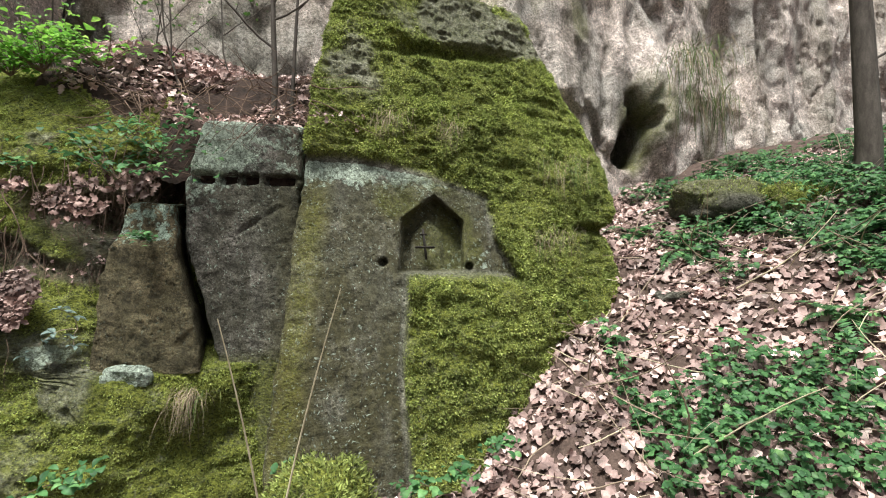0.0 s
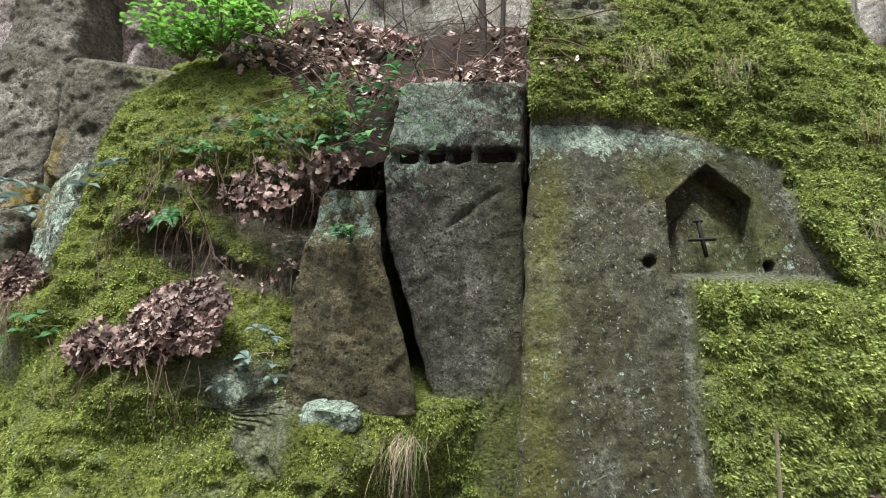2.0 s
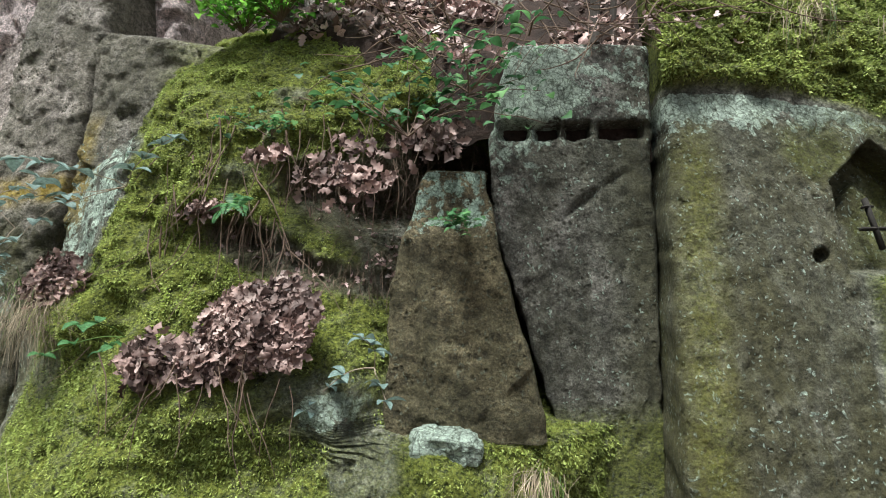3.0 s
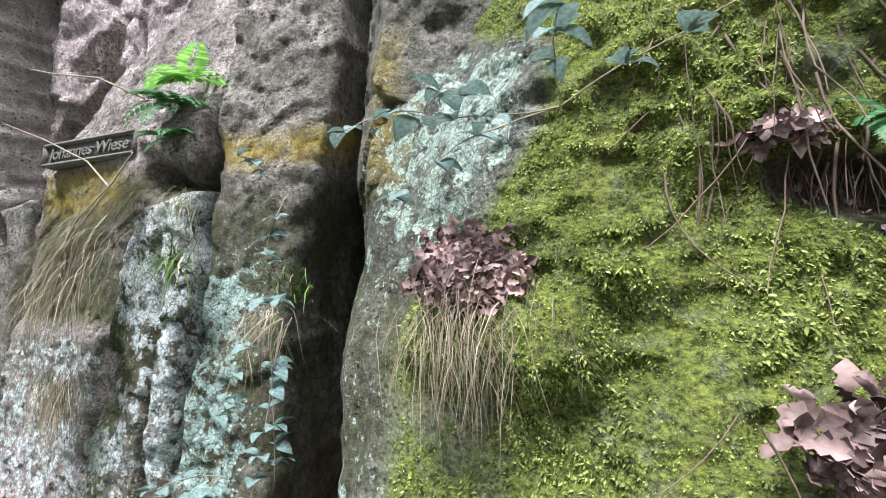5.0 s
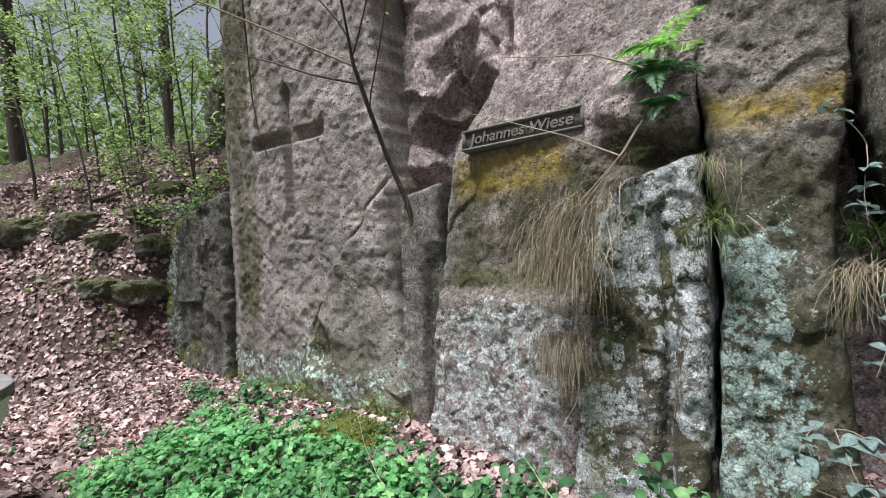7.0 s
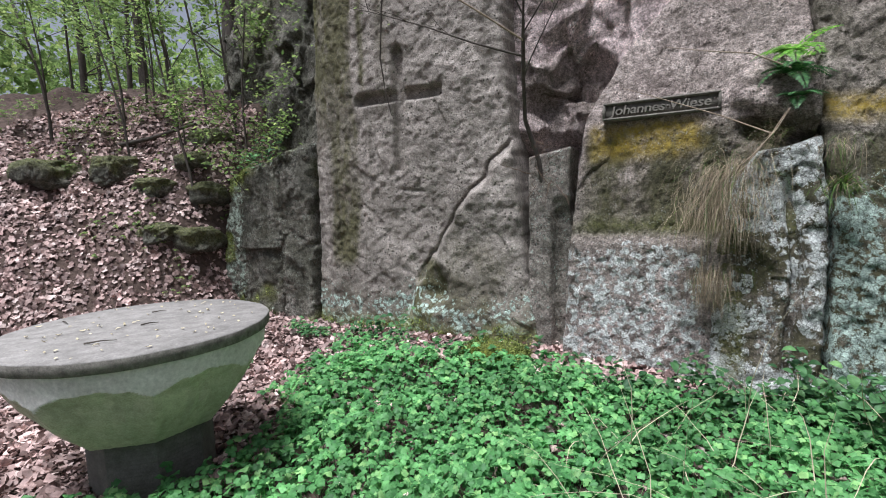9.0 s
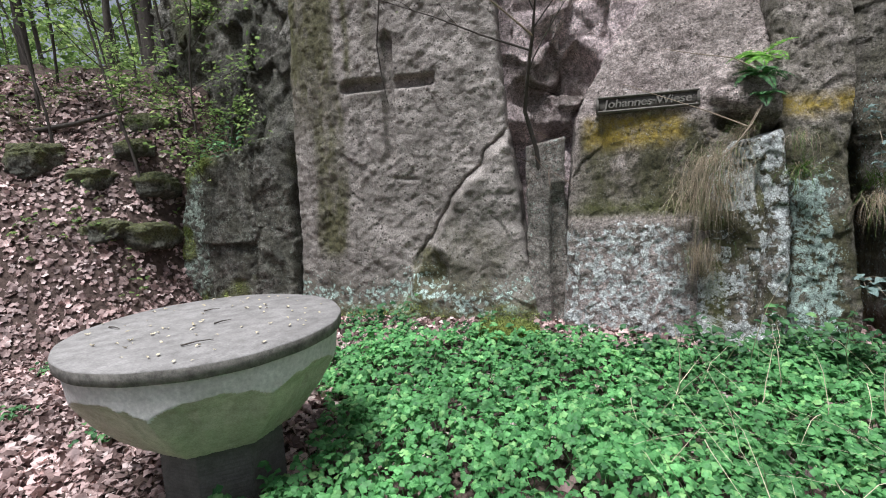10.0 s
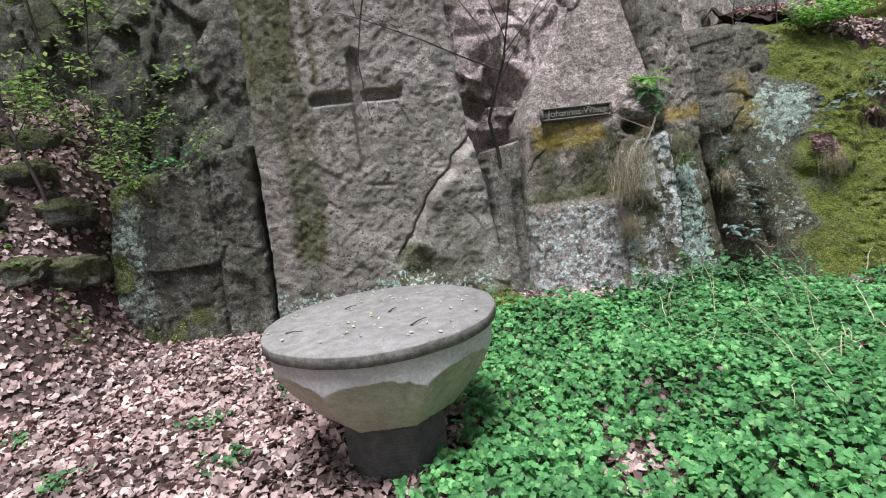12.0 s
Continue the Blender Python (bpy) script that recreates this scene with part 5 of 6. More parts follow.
leaf_pile(-2.24, 2.45, 1.68, 0.12, 0.04, 30, "few dry leaves caught on moss", (0.03, 0.06))
leaf_pile(-1.95, 2.52, 1.62, 0.24, 0.16, 90, "dry leaves caught under the overhang", (0.03, 0.07))
leaf_pile(-1.62, 2.55, 1.72, 0.16, 0.1, 36, "dry leaves caught under the overhang", (0.03, 0.07))
n = 3600
lxp, lyp = rng.uniform(-2.5, -0.9, n), 2.95 + 1.3 * rng.random(n) ** 0.8
lyp = lyp + 0.33 * (lxp + 0.87) * (lyp < 3.2) * smooth(lxp, -1.9, -1.4)
lzp = 2.06 + 0.42 * smooth(lyp, 2.85, 3.35) + 0.25 * smooth(lxp, -1.4, -2.2) + 0.3 * (lyp - 3.2) * (lyp > 3.2) + rng.uniform(-0.02, 0.05, n)
strew("ledge_leaves", np.stack([lxp, lyp, lzp], 1), np.tile([0, -0.5, 1.0], (n, 1)), rng.uniform(0.035, 0.08, n), LITTER, "dry leaves on the soil ledge", None, 0.6)
n = 60
xp = rng.uniform(-1.1, -0.5, n)
strew("ledge_leaves", np.stack([xp, boulder_y(xp, 2.22 - 0.12 * xp) - 0.04 + rng.normal(0, 0.02, n), 2.13 - 0.05 * xp + rng.normal(0, 0.035, n)], 1), np.tile([0, -0.7, 0.7], (n, 1)), rng.uniform(0.03, 0.06, n), LITTER, "dry leaves along the moss edge", None, 0.5)

# ---- grass tufts on the rocks ----
grass_tuft(-3.14, 2.28, 1.14, 420, 0.24, "tuft of hanging dry grass under the leaf heap", 0.92, (0, -0.35, -0.15), 0.5, 1.8, 0.17, 0.0007)
grass_tuft(-4.93, 2.68, 1.4, 480, 0.42, "long dry grass hanging over the block", 0.85, (-0.45, -0.6, 0.2), 0.4, 1.6, 0.18)
grass_tuft(-5.0, 2.64, 1.22, 460, 0.4, "long dry grass hanging over the block", 0.9, (-0.2, -0.5, -0.1), 0.35, 2.0, 0.2)
grass_tuft(-5.04, 2.62, 0.78, 320, 0.28, "dry grass hanging in the seam", 0.9, (0, -0.3, -0.3), 0.25, 2.2, 0.14)
grass_tuft(-4.42, 2.72, 1.52, 90, 0.24, "grass in the seam beside the pillar", 0.6, (0, -0.5, 0.2), 0.4, 2.0, 0.08)
grass_tuft(-4.42, 2.68, 1.27, 110, 0.2, "green grass and weeds in the rock seam", 0.2, (0, -0.5, 0.5), 0.5, 1.0, 0.07, 0.003)
grass_tuft(-3.98, 2.68, 1.08, 140, 0.3, "dry grass across the cleft", 0.8, (-0.3, -0.8, 0.1), 0.55, 1.3, 0.1)
grass_tuft(-3.95, 2.75, 1.15, 60, 0.22, "green grass in the cleft", 0.05, (0, -0.4, 0.8), 0.4, 0.7, 0.1, 0.0028)
grass_tuft(-4.7, 2.78, 1.6, 150, 0.34, "dry grass below the carved plate", 0.75, (-0.9, -0.4, 0.15), 0.35, 1.0, 0.08)
grass_tuft(-1.3, 2.42, 0.62, 120, 0.26, "dry grass clump at the panel's foot", 0.85, (0, -0.5, 0.0), 0.4, 2.0, 0.08)
grass_tuft(-0.32, 2.92, 2.18, 120, 0.2, "dry grass tuft hanging from the moss", 0.85, (0, -0.5, 0.05), 0.5, 1.8, 0.12)
grass_tuft(0.05, 3.05, 2.15, 90, 0.18, "dry grass tuft hanging from the moss", 0.85, (0, -0.5, 0.05), 0.5, 1.8, 0.1)
grass_tuft(0.95, 3.55, 2.0, 140, 0.3, "grass hanging down the mossy boulder", 0.5, (0, -0.4, 0.0), 0.3, 2.0, 0.2)
grass_tuft(0.75, 3.3, 1.45, 110, 0.25, "dry grass hanging down the mossy boulder", 0.8, (0, -0.4, 0.0), 0.3, 2.0, 0.2)
grass_tuft(2.6, 4.9, 3.35, 260, 0.6, "long grass hanging from the cliff ledge", 0.5, (0, -0.4, 0.1), 0.3, 2.2, 0.35, 0.003)
grass_tuft(2.85, 5.1, 3.0, 260, 0.6, "long grass hanging from the cliff ledge", 0.5, (0, -0.4, 0.1), 0.3, 2.2, 0.35, 0.003)

# ---- dead stems and fine roots over the hollows of the mossy rock ----
P, c = SURFACES[bulge.name]
n = 3200
p, nn = on_surface(bulge, n, np.clip(c[..., 3] - 0.6, 0, 1) * (P[..., 0] > -2.75) * (P[..., 2] > 0.95) * (P[..., 2] < 2.1) + 1e-9, rng)
ways = 0.35 * nn + rng.normal(0, 0.45, (n, 3)) + np.array([0, -0.1, -0.6])
thing("root_mat", blades_mesh("root_mat", p, ways, rng.uniform(0.04, 0.17, n), rng.uniform(0.2, 1.2, n), 0.001, ROOT), "mat of thin brown roots and dead stems", "roots", "stuff")
p, nn = on_surface(bulge, 420, np.clip(c[..., 3] - 0.6, 0, 1) * (P[..., 0] > -2.75) * (P[..., 2] > 0.95) * (P[..., 2] < 2.1) + 1e-9, rng)
strew("leaf_scraps", p - 0.006 * np.array([0, 1, 0]), nn + np.array([0, 0, 0.6]), rng.uniform(0.012, 0.04, 420), LITTER, "dry leaf scraps caught among roots", None, 0.5)

# ---- brambles, shoots and ferns ----
bramble(-2.95, 2.5, 1.62, [((0.7, -0.6, 0.35), 0.55, 0.03), ((0.2, -0.8, 0.4), 0.5, 0.05), ((-0.5, -0.6, -0.1), 0.45, 0.03), ((-0.8, -0.5, -0.2), 0.5, 0.02)], "trailing bramble with blue-green leaves on lichen", BRAMBLE, 0.07, 3, 0.13)
bramble(-3.3, 2.5, 1.65, [((-0.5, -0.7, 0.0), 0.3, 0.05), ((0.4, -0.7, 0.1), 0.35, 0.05)], "trailing bramble with blue-green leaves on lichen", BRAMBLE, 0.07, 3, 0.13)
bramble(-2.38, 1.98, 1.1, [((0.1, -0.6, 0.6), 0.2, 0.1), ((-0.5, -0.5, 0.3), 0.2, 0.1), ((0.3, -0.7, 0.1), 0.16, 0.1)], "green bramble shoot in the leaf heap", WEED, 0.042, 3, 0.09)
bramble(-3.86, 2.6, 1.08, [((0.05, -0.35, -0.6), 0.62, 0.25), ((0.2, -0.5, -0.3), 0.5, 0.25), ((-0.2, -0.5, -0.1), 0.4, 0.25), ((0.1, -0.5, 0.5), 0.3, 0.1)], "bramble hanging in the dark cleft", BRAMBLE, 0.07, 3, 0.09)
bramble(-3.95, 2.75, 1.5, [((-0.1, -0.3, 0.5), 0.25, 0.1), ((0.0, -0.4, -0.4), 0.3, 0.2)], "bramble leaves in the dark cleft", BRAMBLE, 0.06)
bramble(-4.1, 2.55, 0.55, [((0.3, -0.5, 0.3), 0.35, 0.15), ((-0.3, -0.5, 0.3), 0.35, 0.15), ((0.0, -0.6, 0.1), 0.3, 0.2)], "bramble at the pillar's foot", BRAMBLE, 0.075)
bramble(-1.78, 2.3, 0.96, [((0.1, -0.4, 0.5), 0.22, 0.1), ((-0.5, -0.4, 0.2), 0.28, 0.15), ((0.3, -0.5, -0.1), 0.2, 0.1)], "small bramble on the mossy rock", BRAMBLE, 0.055)
seedling(-1.72, 2.5, 1.72, 0.3, 0.45, 190, "young shoot with flat green leaf sprays", WEED, 0.05)
seedling(-1.5, 2.5, 1.85, 0.2, 0.3, 80, "young shoot with flat green leaf sprays", WEED, 0.05)
seedling(-1.52, 2.45, 1.42, 0.05, 0.15, 60, "small green weed on the split slab", WEED, 0.035)
seedling(-2.75, 3.0, 2.45, 0.28, 0.3, 240, "bright green bush on top of the mossy rock", BUSH, 0.05, "bush")
seedling(-2.5, 2.95, 2.45, 0.35, 0.4, 420, "bright green bush on top of the mossy rock", BUSH, 0.055, "bush")
seedling(-2.15, 3.0, 2.5, 0.3, 0.35, 160, "bright green bush on top of the mossy rock", BUSH, 0.05, "bush")
seedling(-2.3, 2.55, 1.78, 0.12, 0.18, 50, "small green shoot on the mossy rock", WEED, 0.04)
fern(-4.6, 2.93, 2.08, 0.26, "fresh green fern in the rock seam", 9, (-0.25, -0.25), BUSH)
fern(-4.62, 2.86, 1.95, 0.22, "dark green fern hanging in the rock seam", 10, (-0.1, -0.35), WEED)
fern(-4.6, 2.84, 1.8, 0.18, "dark green fern hanging in the rock seam", 8, (-0.1, -0.35), WEED)
fern(-2.36, 2.42, 1.5, 0.14, "dark green fern under the overhang", 6, (0, -0.5), WEED)
for x, y, s in ((1.95, 3.75, 0.4), (2.3, 4.3, 0.45), (2.75, 4.35, 0.45), (3.2, 4.3, 0.45), (2.55, 3.4, 0.35), (2.9, 3.1, 0.4), (3.2, 3.3, 0.4), (1.75, 4.3, 0.35), (2.2, 2.6, 0.3), (2.7, 2.7, 0.35), (2.5, 3.75, 0.3)):
    fern(x, y, float(ground_z(np.float64(x), np.float64(y))), s, "green fern on the leaf slope", 9, (-0.05, -0.15), WEED)
for x, y, z, h, sp, k in ((0.3, 2.55, 0.3, 0.12, 0.15, 40), (0.05, 2.35, 0.22, 0.1, 0.15, 40), (-0.15, 2.3, 0.2, 0.1, 0.14, 40), (-0.7, 2.3, 0.2, 0.12, 0.15, 36), (-1.7, 2.1, 0.3, 0.15, 0.2, 60), (-2.0, 2.0, 0.3, 0.15, 0.2, 60)):
    seedling(x, y, z, h, sp, k, "low green weed at the boulder's foot", WEED, 0.05, "weed")
for x in np.arange(-8.4, -4.0, 0.27):
    x = float(x) + random.uniform(-0.1, 0.1)
    seedling(x, (2.42 if x > -6.05 else 2.66) + random.uniform(-0.12, 0.05) + (0.15 if x < -7.2 else 0.0), 0.06, random.uniform(0.14, 0.3), random.uniform(0.12, 0.26), random.randrange(40, 90), "low green weed at the rock's foot", WEED, random.uniform(0.04, 0.065), "weed")
for x, y in ((-8.6, 2.75), (-8.9, 2.65), (-8.3, 1.9), (-8.7, 1.5), (-9.4, 1.1), (-9.0, 0.5), (-8.4, 0.9), (-9.9, 1.8), (-8.2, 0.1)):
    seedling(x, y, 0.02, 0.1, 0.16, 38, "small green weed among dry leaves", WEED, 0.045, "weed")
seedling(-9.2, 3.2, 1.75, 0.2, 0.35, 110, "green weeds on top of the low block", WEED, 0.05, "weed")

for x in np.arange(-5.4, -3.7, 0.16):
    seedling(float(x), 2.34 + random.uniform(-0.1, 0.08), 0.05, random.uniform(0.2, 0.38), random.uniform(0.14, 0.26), random.randrange(50, 100), "leafy green weed at the rock's foot", WEED, random.uniform(0.05, 0.075), "weed")

# ---- herbs on the litter slope and the bank ----
n = 13000
x, y = rng.uniform(1.0, 5.0, n), rng.uniform(1.8, 5.2, n)
keep = rng.random(n) < smooth(fbm(x, y, 0 * x, 1.3, 3, 77.0) + 0.55 * smooth(x, 1.4, 2.6) + 0.04, 0.15, 0.5)
x, y = x[keep], y[keep]
thing("slope_herbs", batch("slope_herbs", HERBS, None, np.stack([x, y, ground_z(x, y) + rng.uniform(0.04, 0.2, len(x))], 1), turns(np.stack([rng.normal(-0.2, 0.3, len(x)), rng.normal(-0.2, 0.3, len(x)), np.ones(len(x))], 1), rng.uniform(0, 6.28, len(x))), rng.uniform(0.03, 0.06, len(x)), WEED),
      "green herbs growing through the leaf slope", "herbs", "stuff")
n = 5000
x, y = rng.uniform(-14.0, -9.9, n), rng.uniform(2.2, 6.0, n)
keep = rng.random(n) < smooth(fbm(x, y, 0 * x, 1.5, 3, 78.0) + 0.4 * smooth(ground_z(x, y), 1.2, 2.0), 0.35, 0.75) * 0.6
x, y = x[keep], y[keep]
thing("bank_herbs", batch("bank_herbs", HERBS, None, np.stack([x, y, ground_z(x, y) + rng.uniform(0.04, 0.22, len(x))], 1), turns(np.stack([rng.normal(0.1, 0.3, len(x)), rng.normal(-0.2, 0.3, len(x)), np.ones(len(x))], 1), rng.uniform(0, 6.28, len(x))), rng.uniform(0.03, 0.055, len(x)), CANOPY),
      "green herbs growing through the leaf bank", "herbs", "stuff")

# ---- dead stems, roots and twigs ----
PALE_STALK = plain_material("pale_dry_stalk", (0.4, 0.34, 0.22), (0.6, 0.53, 0.37), 30.0, 0.7, 0.3)
for a, b, c in (((-0.47, 1.28, 0.45), (-0.4, 1.3, 0.85), (-0.26, 1.2, 1.25)), ((-0.47, 1.28, 0.45), (-0.5, 1.25, 0.8), (-0.55, 1.15, 1.18)), ((-0.46, 1.28, 0.44), (-0.44, 1.28, 0.62), (-0.36, 1.22, 0.72))):
    pts = [Vector(a).lerp(Vector(b), 0) * (1 - s) ** 2 + Vector(b) * 2 * s * (1 - s) + Vector(c) * s * s for s in np.linspace(0, 1, 9)]
    pts = [(a[0], a[1], 0.0)] + [tuple(p) for p in pts]
    twig(pts, 0.004, "tall dry pale stalk near the path", PALE_STALK, "dry_stalk", "stalk")
for i in range(260):
    x0, y0 = random.uniform(0.6, 3.6), random.uniform(2.0, 4.2)
    z0 = float(ground_z(np.float64(x0), np.float64(y0))) + 0.03
    a = random.uniform(0, 6.28)
    twig(wander((x0, y0, z0), (math.cos(a), math.sin(a) * 0.6, random.uniform(0.1, 0.6) + 0.25 * math.cos(a)), random.uniform(0.25, 0.8), 8, 0.15), random.uniform(0.0015, 0.006), "pale dead twig on the leaf slope", PALE_STALK if i % 5 == 0 else TWIG)
twig([(1.55, 2.45, 0.3), (1.68, 2.62, 0.5), (1.85, 2.85, 0.72), (1.98, 2.98, 0.86), (2.15, 3.1, 1.0)], 0.035, "pale fallen branch stub on the leaf slope", TWIG, "fallen_branch", "branch", 9)
twig([(1.42, 2.45, 0.3), (1.55, 2.6, 0.55), (1.7, 2.75, 0.75), (1.9, 2.95, 0.95)], 0.016, "thin pale fallen branch on the leaf slope", TWIG, "fallen_branch", "branch", 7)
for i in range(170):
    x0 = random.uniform(-2.75, -1.45)
    z0 = random.uniform(1.35, 1.95)
    y0 = float(bulge_y(np.float64(x0), np.float64(z0))) - 0.02
    twig(wander((x0, y0, z0), (random.uniform(-0.5, 0.5), -0.25, -1.0), random.uniform(0.12, 0.5), 7, 0.2), random.uniform(0.0012, 0.004), "thin root hanging over the mossy rock", ROOT, "root", "root")
for i in range(22):
    x0 = random.uniform(-2.7, -1.9)
    twig(wander((x0, 2.12, random.uniform(0.9, 1.05)), (random.uniform(-0.6, 0.6), -0.2, -0.8), random.uniform(0.12, 0.32), 6, 0.25), random.uniform(0.001, 0.0025), "thin dry stem under the leaf heap", ROOT, "root", "root")
for i in range(110):
    x0 = random.uniform(-1.85, -0.75)
    twig(wander((x0, 2.72, random.uniform(2.1, 2.35)), (random.uniform(-0.8, 0.8), -0.3, random.uniform(-0.6, 0.3)), random.uniform(0.15, 0.5), 7, 0.25), random.uniform(0.0015, 0.004), "thin root on the soil ledge", ROOT, "root", "root")
for p in (((-5.05, 2.66, 1.2), (-4.9, 2.6, 1.38), (-4.75, 2.66, 1.58), (-4.68, 2.7, 1.7)), ((-5.0, 2.62, 1.32), (-4.86, 2.6, 1.45), (-4.73, 2.66, 1.6), (-4.66, 2.7, 1.72)), ((-4.75, 2.66, 1.58), (-5.0, 2.74, 1.72), (-5.3, 2.75, 1.85), (-5.55, 2.72, 1.95)), ((-4.65, 2.75, 1.95), (-4.85, 2.7, 2.05), (-5.1, 2.68, 2.1), (-5.3, 2.7, 2.16))):
    twig(p, 0.005, "pale dead stem below the fern", TWIG)
for i in range(16):
    twig(wander((random.uniform(-3.8, -3.2), 2.3, random.uniform(0.15, 0.5)), (random.uniform(-1, 1), -0.35, random.uniform(0.0, 0.8)), random.uniform(0.25, 0.6), 8, 0.22), random.uniform(0.0015, 0.004), "thin dead bramble stem at the rock's foot", TWIG)
n = 260
roots = np.stack([rng.uniform(-5.7, -2.8, n), rng.uniform(0.0, 2.1, n), np.full(n, 0.06)], 1)
ways = np.stack([rng.normal(0, 0.6, n), rng.normal(-0.1, 0.5, n), np.full(n, 0.7)], 1)
thing("dry_straws", blades_mesh("dry_straws", roots, ways, rng.uniform(0.35, 0.85, n), rng.uniform(0.15, 0.8, n), 0.0026, PALE_STALK), "pale dry grass straws among green herbs", "grass", "stuff")
# bits fallen on the tabletop
n = 75
ang, rad = rng.uniform(0, 6.28, n), 0.53 * np.sqrt(rng.random(n))
thing("table_litter", batch("table_litter", DRY, None, np.stack([-7.55 + rad * np.cos(ang), 0.73 + rad * np.sin(ang), np.full(n, 0.747)], 1), turns(np.stack([rng.normal(0, 0.1, n), rng.normal(0, 0.1, n), np.ones(n)], 1), rng.uniform(0, 6.28, n)), rng.uniform(0.008, 0.028, n), PALE_STALK),
      "pale leaf scraps lying on the stone table", "leaves", "stuff")
for a, b in (((-7.42, 0.42, 0.747), (-7.34, 0.5, 0.748)), ((-7.5, 0.7, 0.747), (-7.46, 0.76, 0.748)), ((-7.98, 0.62, 0.747), (-7.9, 0.6, 0.748)), ((-7.72, 0.9, 0.747), (-7.66, 0.94, 0.748))):
    twig([a, tuple((Vector(a) + Vector(b)) / 2 + Vector((0, 0, 0.004))), b], 0.004, "short dark twig on the stone table", BARK)


# ---- young trees ----
def young_tree(points, radius, limbs, leaves, label, leaf=CANOPY, size=0.05, name="sapling"):
    base = thing(name, None, label, "tree")
    base.location = points[0]
    o = Vector(points[0])
    P = [tuple(Vector(p) - o) for p in points]
    under("trunk", tubes_mesh("trunk", [(P, np.linspace(radius, radius * 0.45, len(P)))], BARK, 8), base)
    tips = []
    for f, way, ln, r in limbs:
        i = f * (len(P) - 1)
        s = Vector(P[int(i)]).lerp(Vector(P[min(int(i) + 1, len(P) - 1)]), i % 1)
        pts = wander(s, way, ln, 8, 0.14)
        stems = [(pts, np.linspace(r, r * 0.3, len(pts)))]
        for k in range(3, 8):
            sub = wander(pts[k], Vector(way) + Vector((random.uniform(-1, 1), random.uniform(-1, 1), random.uniform(-0.6, 0.8))), ln * random.uniform(0.15, 0.35), 5, 0.2)
            stems.append((sub, np.linspace(r * 0.35, r * 0.12, len(sub))))
            tips += sub[1:]
        under("limb", tubes_mesh("limb", stems, BARK, 5), base)
        tips += pts[3:]
    if leaves:
        pl = np.array([tips[i] for i in rng.integers(0, len(tips), leaves)]) + rng.normal(0, size * 1.1, (leaves, 3))
        up = np.stack([rng.normal(0, 0.45, leaves), rng.normal(-0.1, 0.45, leaves), np.ones(leaves)], 1)
        under("crown", batch("crown", TREE_LEAF, None, pl, turns(up, rng.uniform(0, 6.28, leaves)), size * rng.uniform(0.6, 1.2, leaves), leaf), base, "sparse spring leaves", "stuff")
    return base


young_tree([(-1.06, 2.95, 2.15), (-1.05, 2.95, 2.4), (-1.06, 2.95, 2.7), (-1.07, 2.96, 3.1), (-1.05, 3.0, 3.8)], 0.022, [(0.42, (-0.6, -0.05, 0.55), 0.8, 0.009), (0.55, (0.6, 0, 0.3), 0.7, 0.007), (0.6, (0.3, -0.2, 0.6), 0.8, 0.007)], 0, "thin bare sapling on the soil ledge")
young_tree([(-0.98, 3.05, 2.2), (-0.96, 3.05, 2.6), (-0.94, 3.1, 3.2), (-0.9, 3.1, 3.8)], 0.014, [(0.5, (0.5, 0, 0.5), 0.5, 0.005)], 0, "thin bare sapling on the soil ledge")
for x0, y0 in ((-1.9, 3.3), (-2.2, 3.5), (-1.5, 3.5), (-2.7, 3.3), (-2.9, 3.6), (-1.75, 3.2)):
    young_tree([(x0, y0, 2.3), (x0 + random.uniform(-0.2, 0.1), y0, 2.8), (x0 + random.uniform(-0.3, 0.2), y0 + 0.1, 3.5)], 0.008, [(0.4, (random.uniform(-1, 1), -0.3, 0.5), 0.5, 0.004), (0.6, (random.uniform(-1, 1), -0.1, 0.4), 0.5, 0.004)], 25, "thin shrub with few leaves on the ledge", FRESH, 0.04, "shrub")
young_tree([(-6.16, 3.05, 1.3), (-6.18, 3.0, 1.55), (-6.26, 2.93, 1.85), (-6.22, 2.75, 2.1), (-6.17, 2.58, 2.33), (-6.12, 2.45, 2.75), (-6.1, 2.4, 3.4)], 0.02, [(0.6, (-0.9, -0.3, 0.3), 1.5, 0.009), (0.68, (0.7, -0.2, 0.6), 0.8, 0.006), (0.72, (-0.3, -0.4, 0.8), 0.9, 0.006), (0.5, (0.4, -0.2, 0.9), 0.9, 0.006)], 26, "thin bare sapling growing from the rock gap", CANOPY, 0.035)
for i in range(16):
    z0 = random.uniform(1.3, 1.75)
    twig(wander((random.uniform(-6.25, -6.0), 2.98, z0), (random.uniform(-0.7, 0.7), -0.3, random.uniform(-0.9, 0.2)), random.uniform(0.15, 0.5), 7, 0.25), random.uniform(0.0015, 0.004), "thin root in the rock gap", ROOT, "root", "root")
twig([(-7.2, 2.6, 3.3), (-7.35, 2.72, 2.8), (-7.42, 2.78, 2.45), (-7.4, 2.8, 2.2), (-7.38, 2.85, 2.0)], 0.009, "thin dark branch hanging before the cross", BARK, "hanging_branch", "branch")
young_tree([(3.32, 3.7, 1.5), (3.34, 3.7, 2.2), (3.3, 3.72, 3.2), (3.24, 3.75, 4.5), (3.2, 3.8, 6.0)], 0.1, [(0.6, (0.6, -0.3, 0.4), 0.9, 0.015), (0.4, (0.7, -0.2, 0.5), 0.7, 0.012)], 120, "dark tree trunk on the leaf slope", CANOPY, 0.05, "tree")
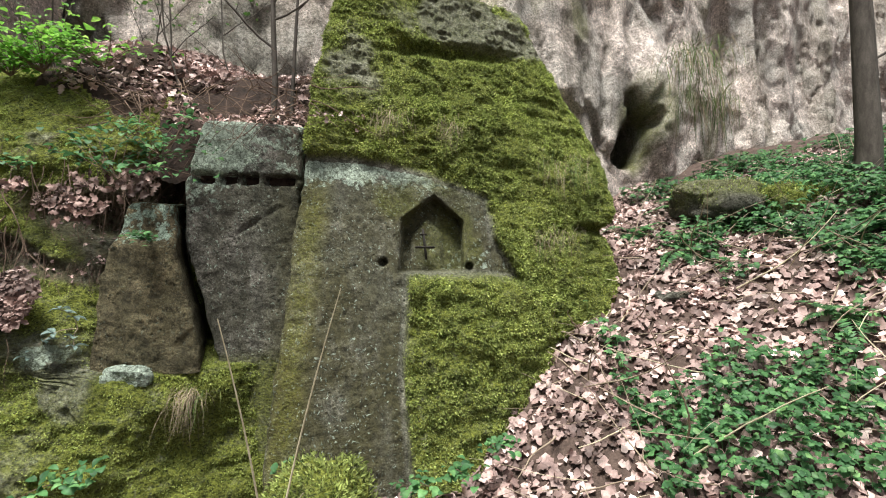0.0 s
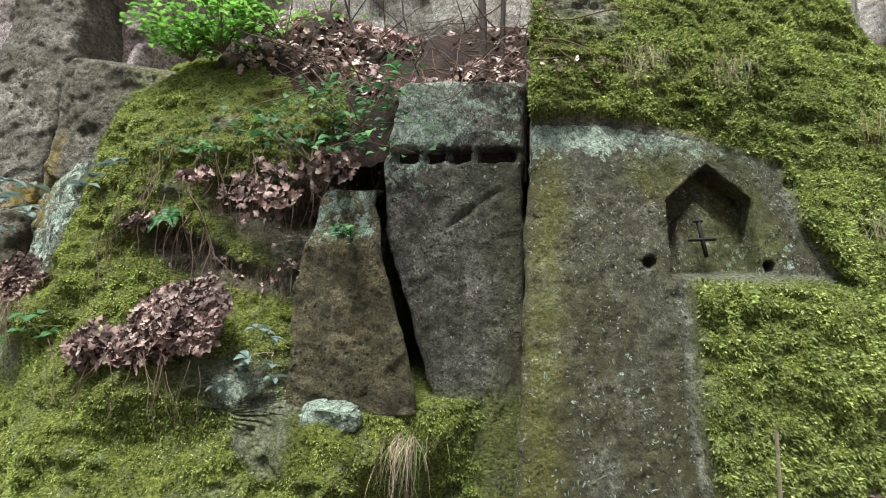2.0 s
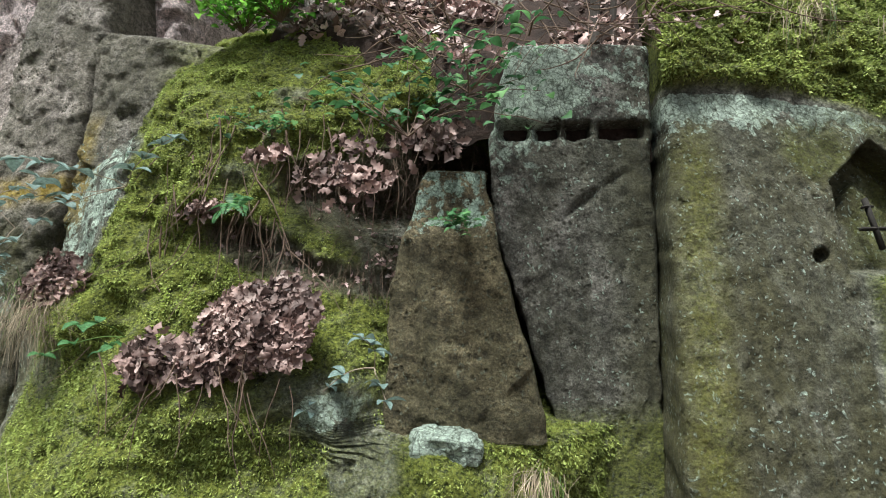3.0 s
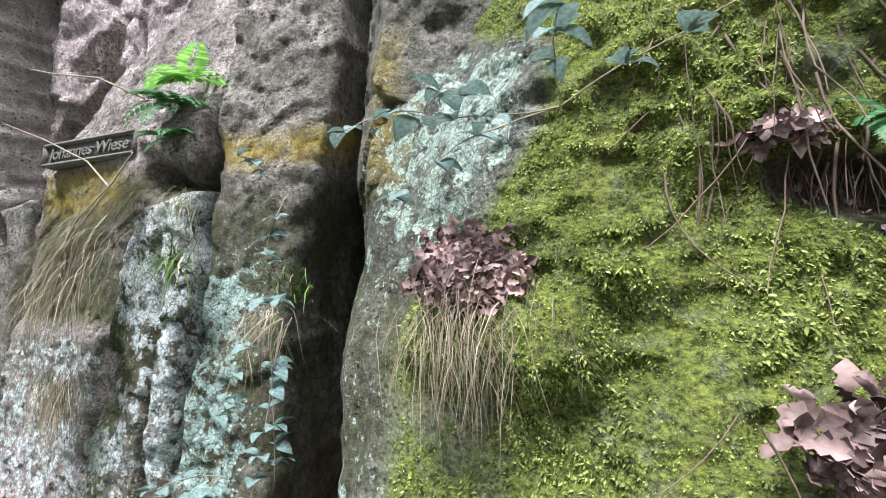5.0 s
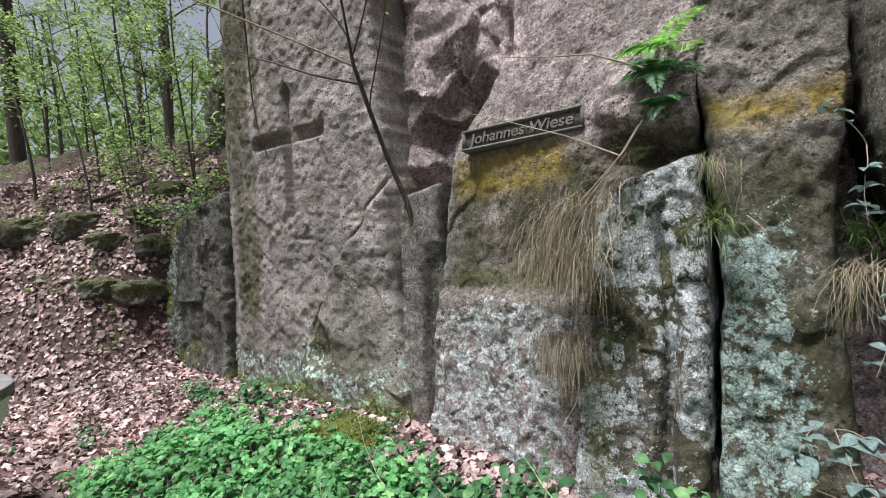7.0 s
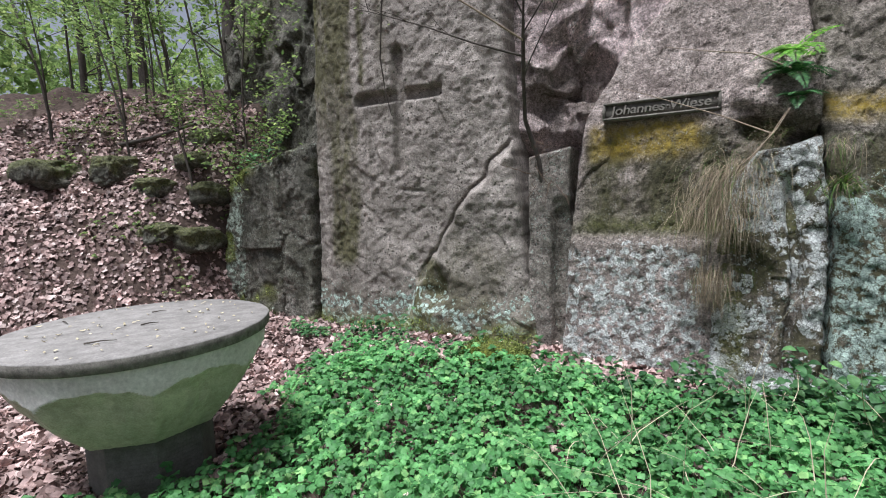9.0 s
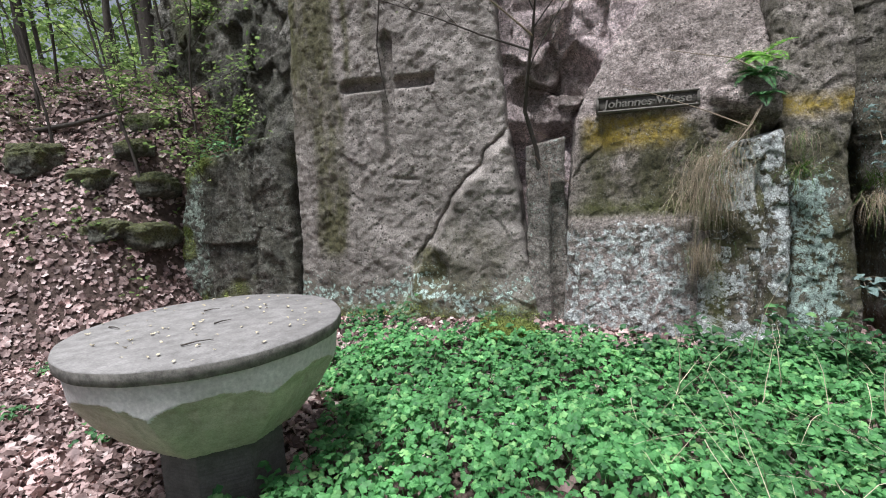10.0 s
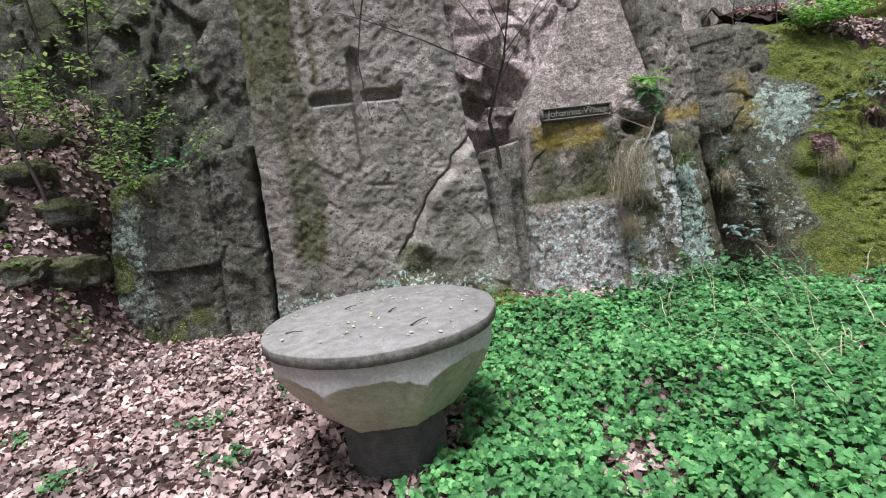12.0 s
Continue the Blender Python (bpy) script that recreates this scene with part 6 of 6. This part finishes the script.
for x0, y0, h, ln in ((-10.3, 3.1, 2.6, -0.5), (-10.8, 3.4, 3.0, -0.2), (-11.3, 3.0, 2.8, -0.6), (-11.0, 3.9, 3.4, -0.3), (-11.8, 3.3, 3.2, -0.4), (-12.5, 2.8, 2.6, -0.6), (-12.2, 3.9, 3.4, 0.2), (-10.0, 3.75, 2.6, 0.1), (-13.5, 3.3, 3.0, -0.5), (-10.4, 3.85, 3.2, 0.0), (-9.6, 3.5, 2.0, 0.2), (-13.0, 4.6, 3.6, -0.3), (-14.5, 4.2, 3.6, 0.2)):
    z0 = float(ground_z(np.float64(x0), np.float64(y0))) - 0.05
    pts = [(x0 + ln * s * s + 0.06 * math.sin(5 * s + x0), y0 + 0.05 * math.cos(4 * s), z0 + h * s) for s in np.linspace(0, 1, 7)]
    young_tree(pts, random.uniform(0.012, 0.022), [(random.uniform(0.3, 0.9), (random.uniform(-1, 1), random.uniform(-0.8, 0.4), random.uniform(0.2, 0.7)), random.uniform(0.6, 1.2), 0.006) for _ in range(6)], 900, "slender sapling with light green leaves on the bank", CANOPY, 0.06)
twig([(-13.6, 2.6, 1.75), (-12.4, 3.0, 2.05), (-11.2, 3.3, 2.2), (-10.6, 3.5, 2.35)], 0.045, "fallen mossy branch on the leaf bank", BARK, "fallen_branch", "branch", 8)
twig([(-6.17, 2.58, 2.32), (-6.39, 2.3, 2.46), (-6.75, 1.9, 2.68), (-7.2, 1.4, 3.0)], 0.007, "long thin branch reaching across the slab", TWIG, "long_branch", "branch")


# ---- the wood beyond the bank ----
def wood_tree(seed, height, radius, leaves):
    random.seed(seed)
    pts = [(0.15 * math.sin(3 * s + seed) * s * 2, 0.12 * math.cos(2 * s + seed) * s * 2, height * s) for s in np.linspace(0, 1, 9)]
    limbs = [(random.uniform(0.2, 0.95), (random.uniform(-1, 1), random.uniform(-1, 1), random.uniform(0.1, 0.7)), random.uniform(1.2, 2.8), radius * 0.22) for _ in range(13)]
    return young_tree(pts, radius, limbs, leaves, "slender woodland tree with light spring leaves", CANOPY, 0.1, "woodland_tree")


models = [wood_tree(1, 9.0, 0.1, 2600), wood_tree(2, 11.0, 0.14, 2800), wood_tree(3, 7.0, 0.07, 2200)]
random.seed(11)
spots = [(-16, 6.5), (-17.5, 4), (-19, 8), (-15, 9), (-21, 5), (-18, 11.5), (-23, 9), (-20, 2), (-24, 3), (-16, 14), (-22, 14), (-26, 7), (-27, 12), (-25, -1), (-29, 4), (-13.5, 8), (-19, 17), (-14, 11.5), (-31, 9), (-24, 19), (-30, 16), (-16.5, 1.5), (-12.8, 6.2), (-21.5, 11.2), (-28, 20), (-33, 2), (-34, 13), (-18, 22)]
for i, (x0, y0) in enumerate(spots):
    m = pose(x0, y0, float(ground_z(np.float64(x0), np.float64(y0))) - 0.1, 0, 0, random.uniform(0, 360)) @ Matrix.Scale(random.uniform(0.85, 1.2), 4)
    if i < 3:
        models[i].matrix_basis = m
    else:
        c = copy_thing(models[i % 3], m)
        c.scale = [random.uniform(0.85, 1.2)] * 3
for ob in [o for o in scene.objects if o.name.startswith("woodland_tree")]:
    tagged(ob, group="trees of the wood")
n = 60000
ang, dist = rng.uniform(radians(95), radians(190), n), rng.uniform(30, 46, n)
hz = 13 * rng.random(n) ** 1.5
p = np.stack([-6 + dist * np.cos(ang), 2 + dist * np.sin(ang), 1.0 + hz], 1)
keep = (fbm(p[:, 0], p[:, 1], p[:, 2], 0.35, 3, 5.0) > -0.5) & (p[:, 1] > -8)
p = p[keep]
thing("far_wood", batch("far_wood", TREE_LEAF, None, p, turns(rng.normal(0, 1, p.shape) + np.array([0, 0, 0.6]), rng.uniform(0, 6.28, len(p))), rng.uniform(0.3, 0.7, len(p)), CANOPY), "light green foliage of the far wood", "trees", "stuff")
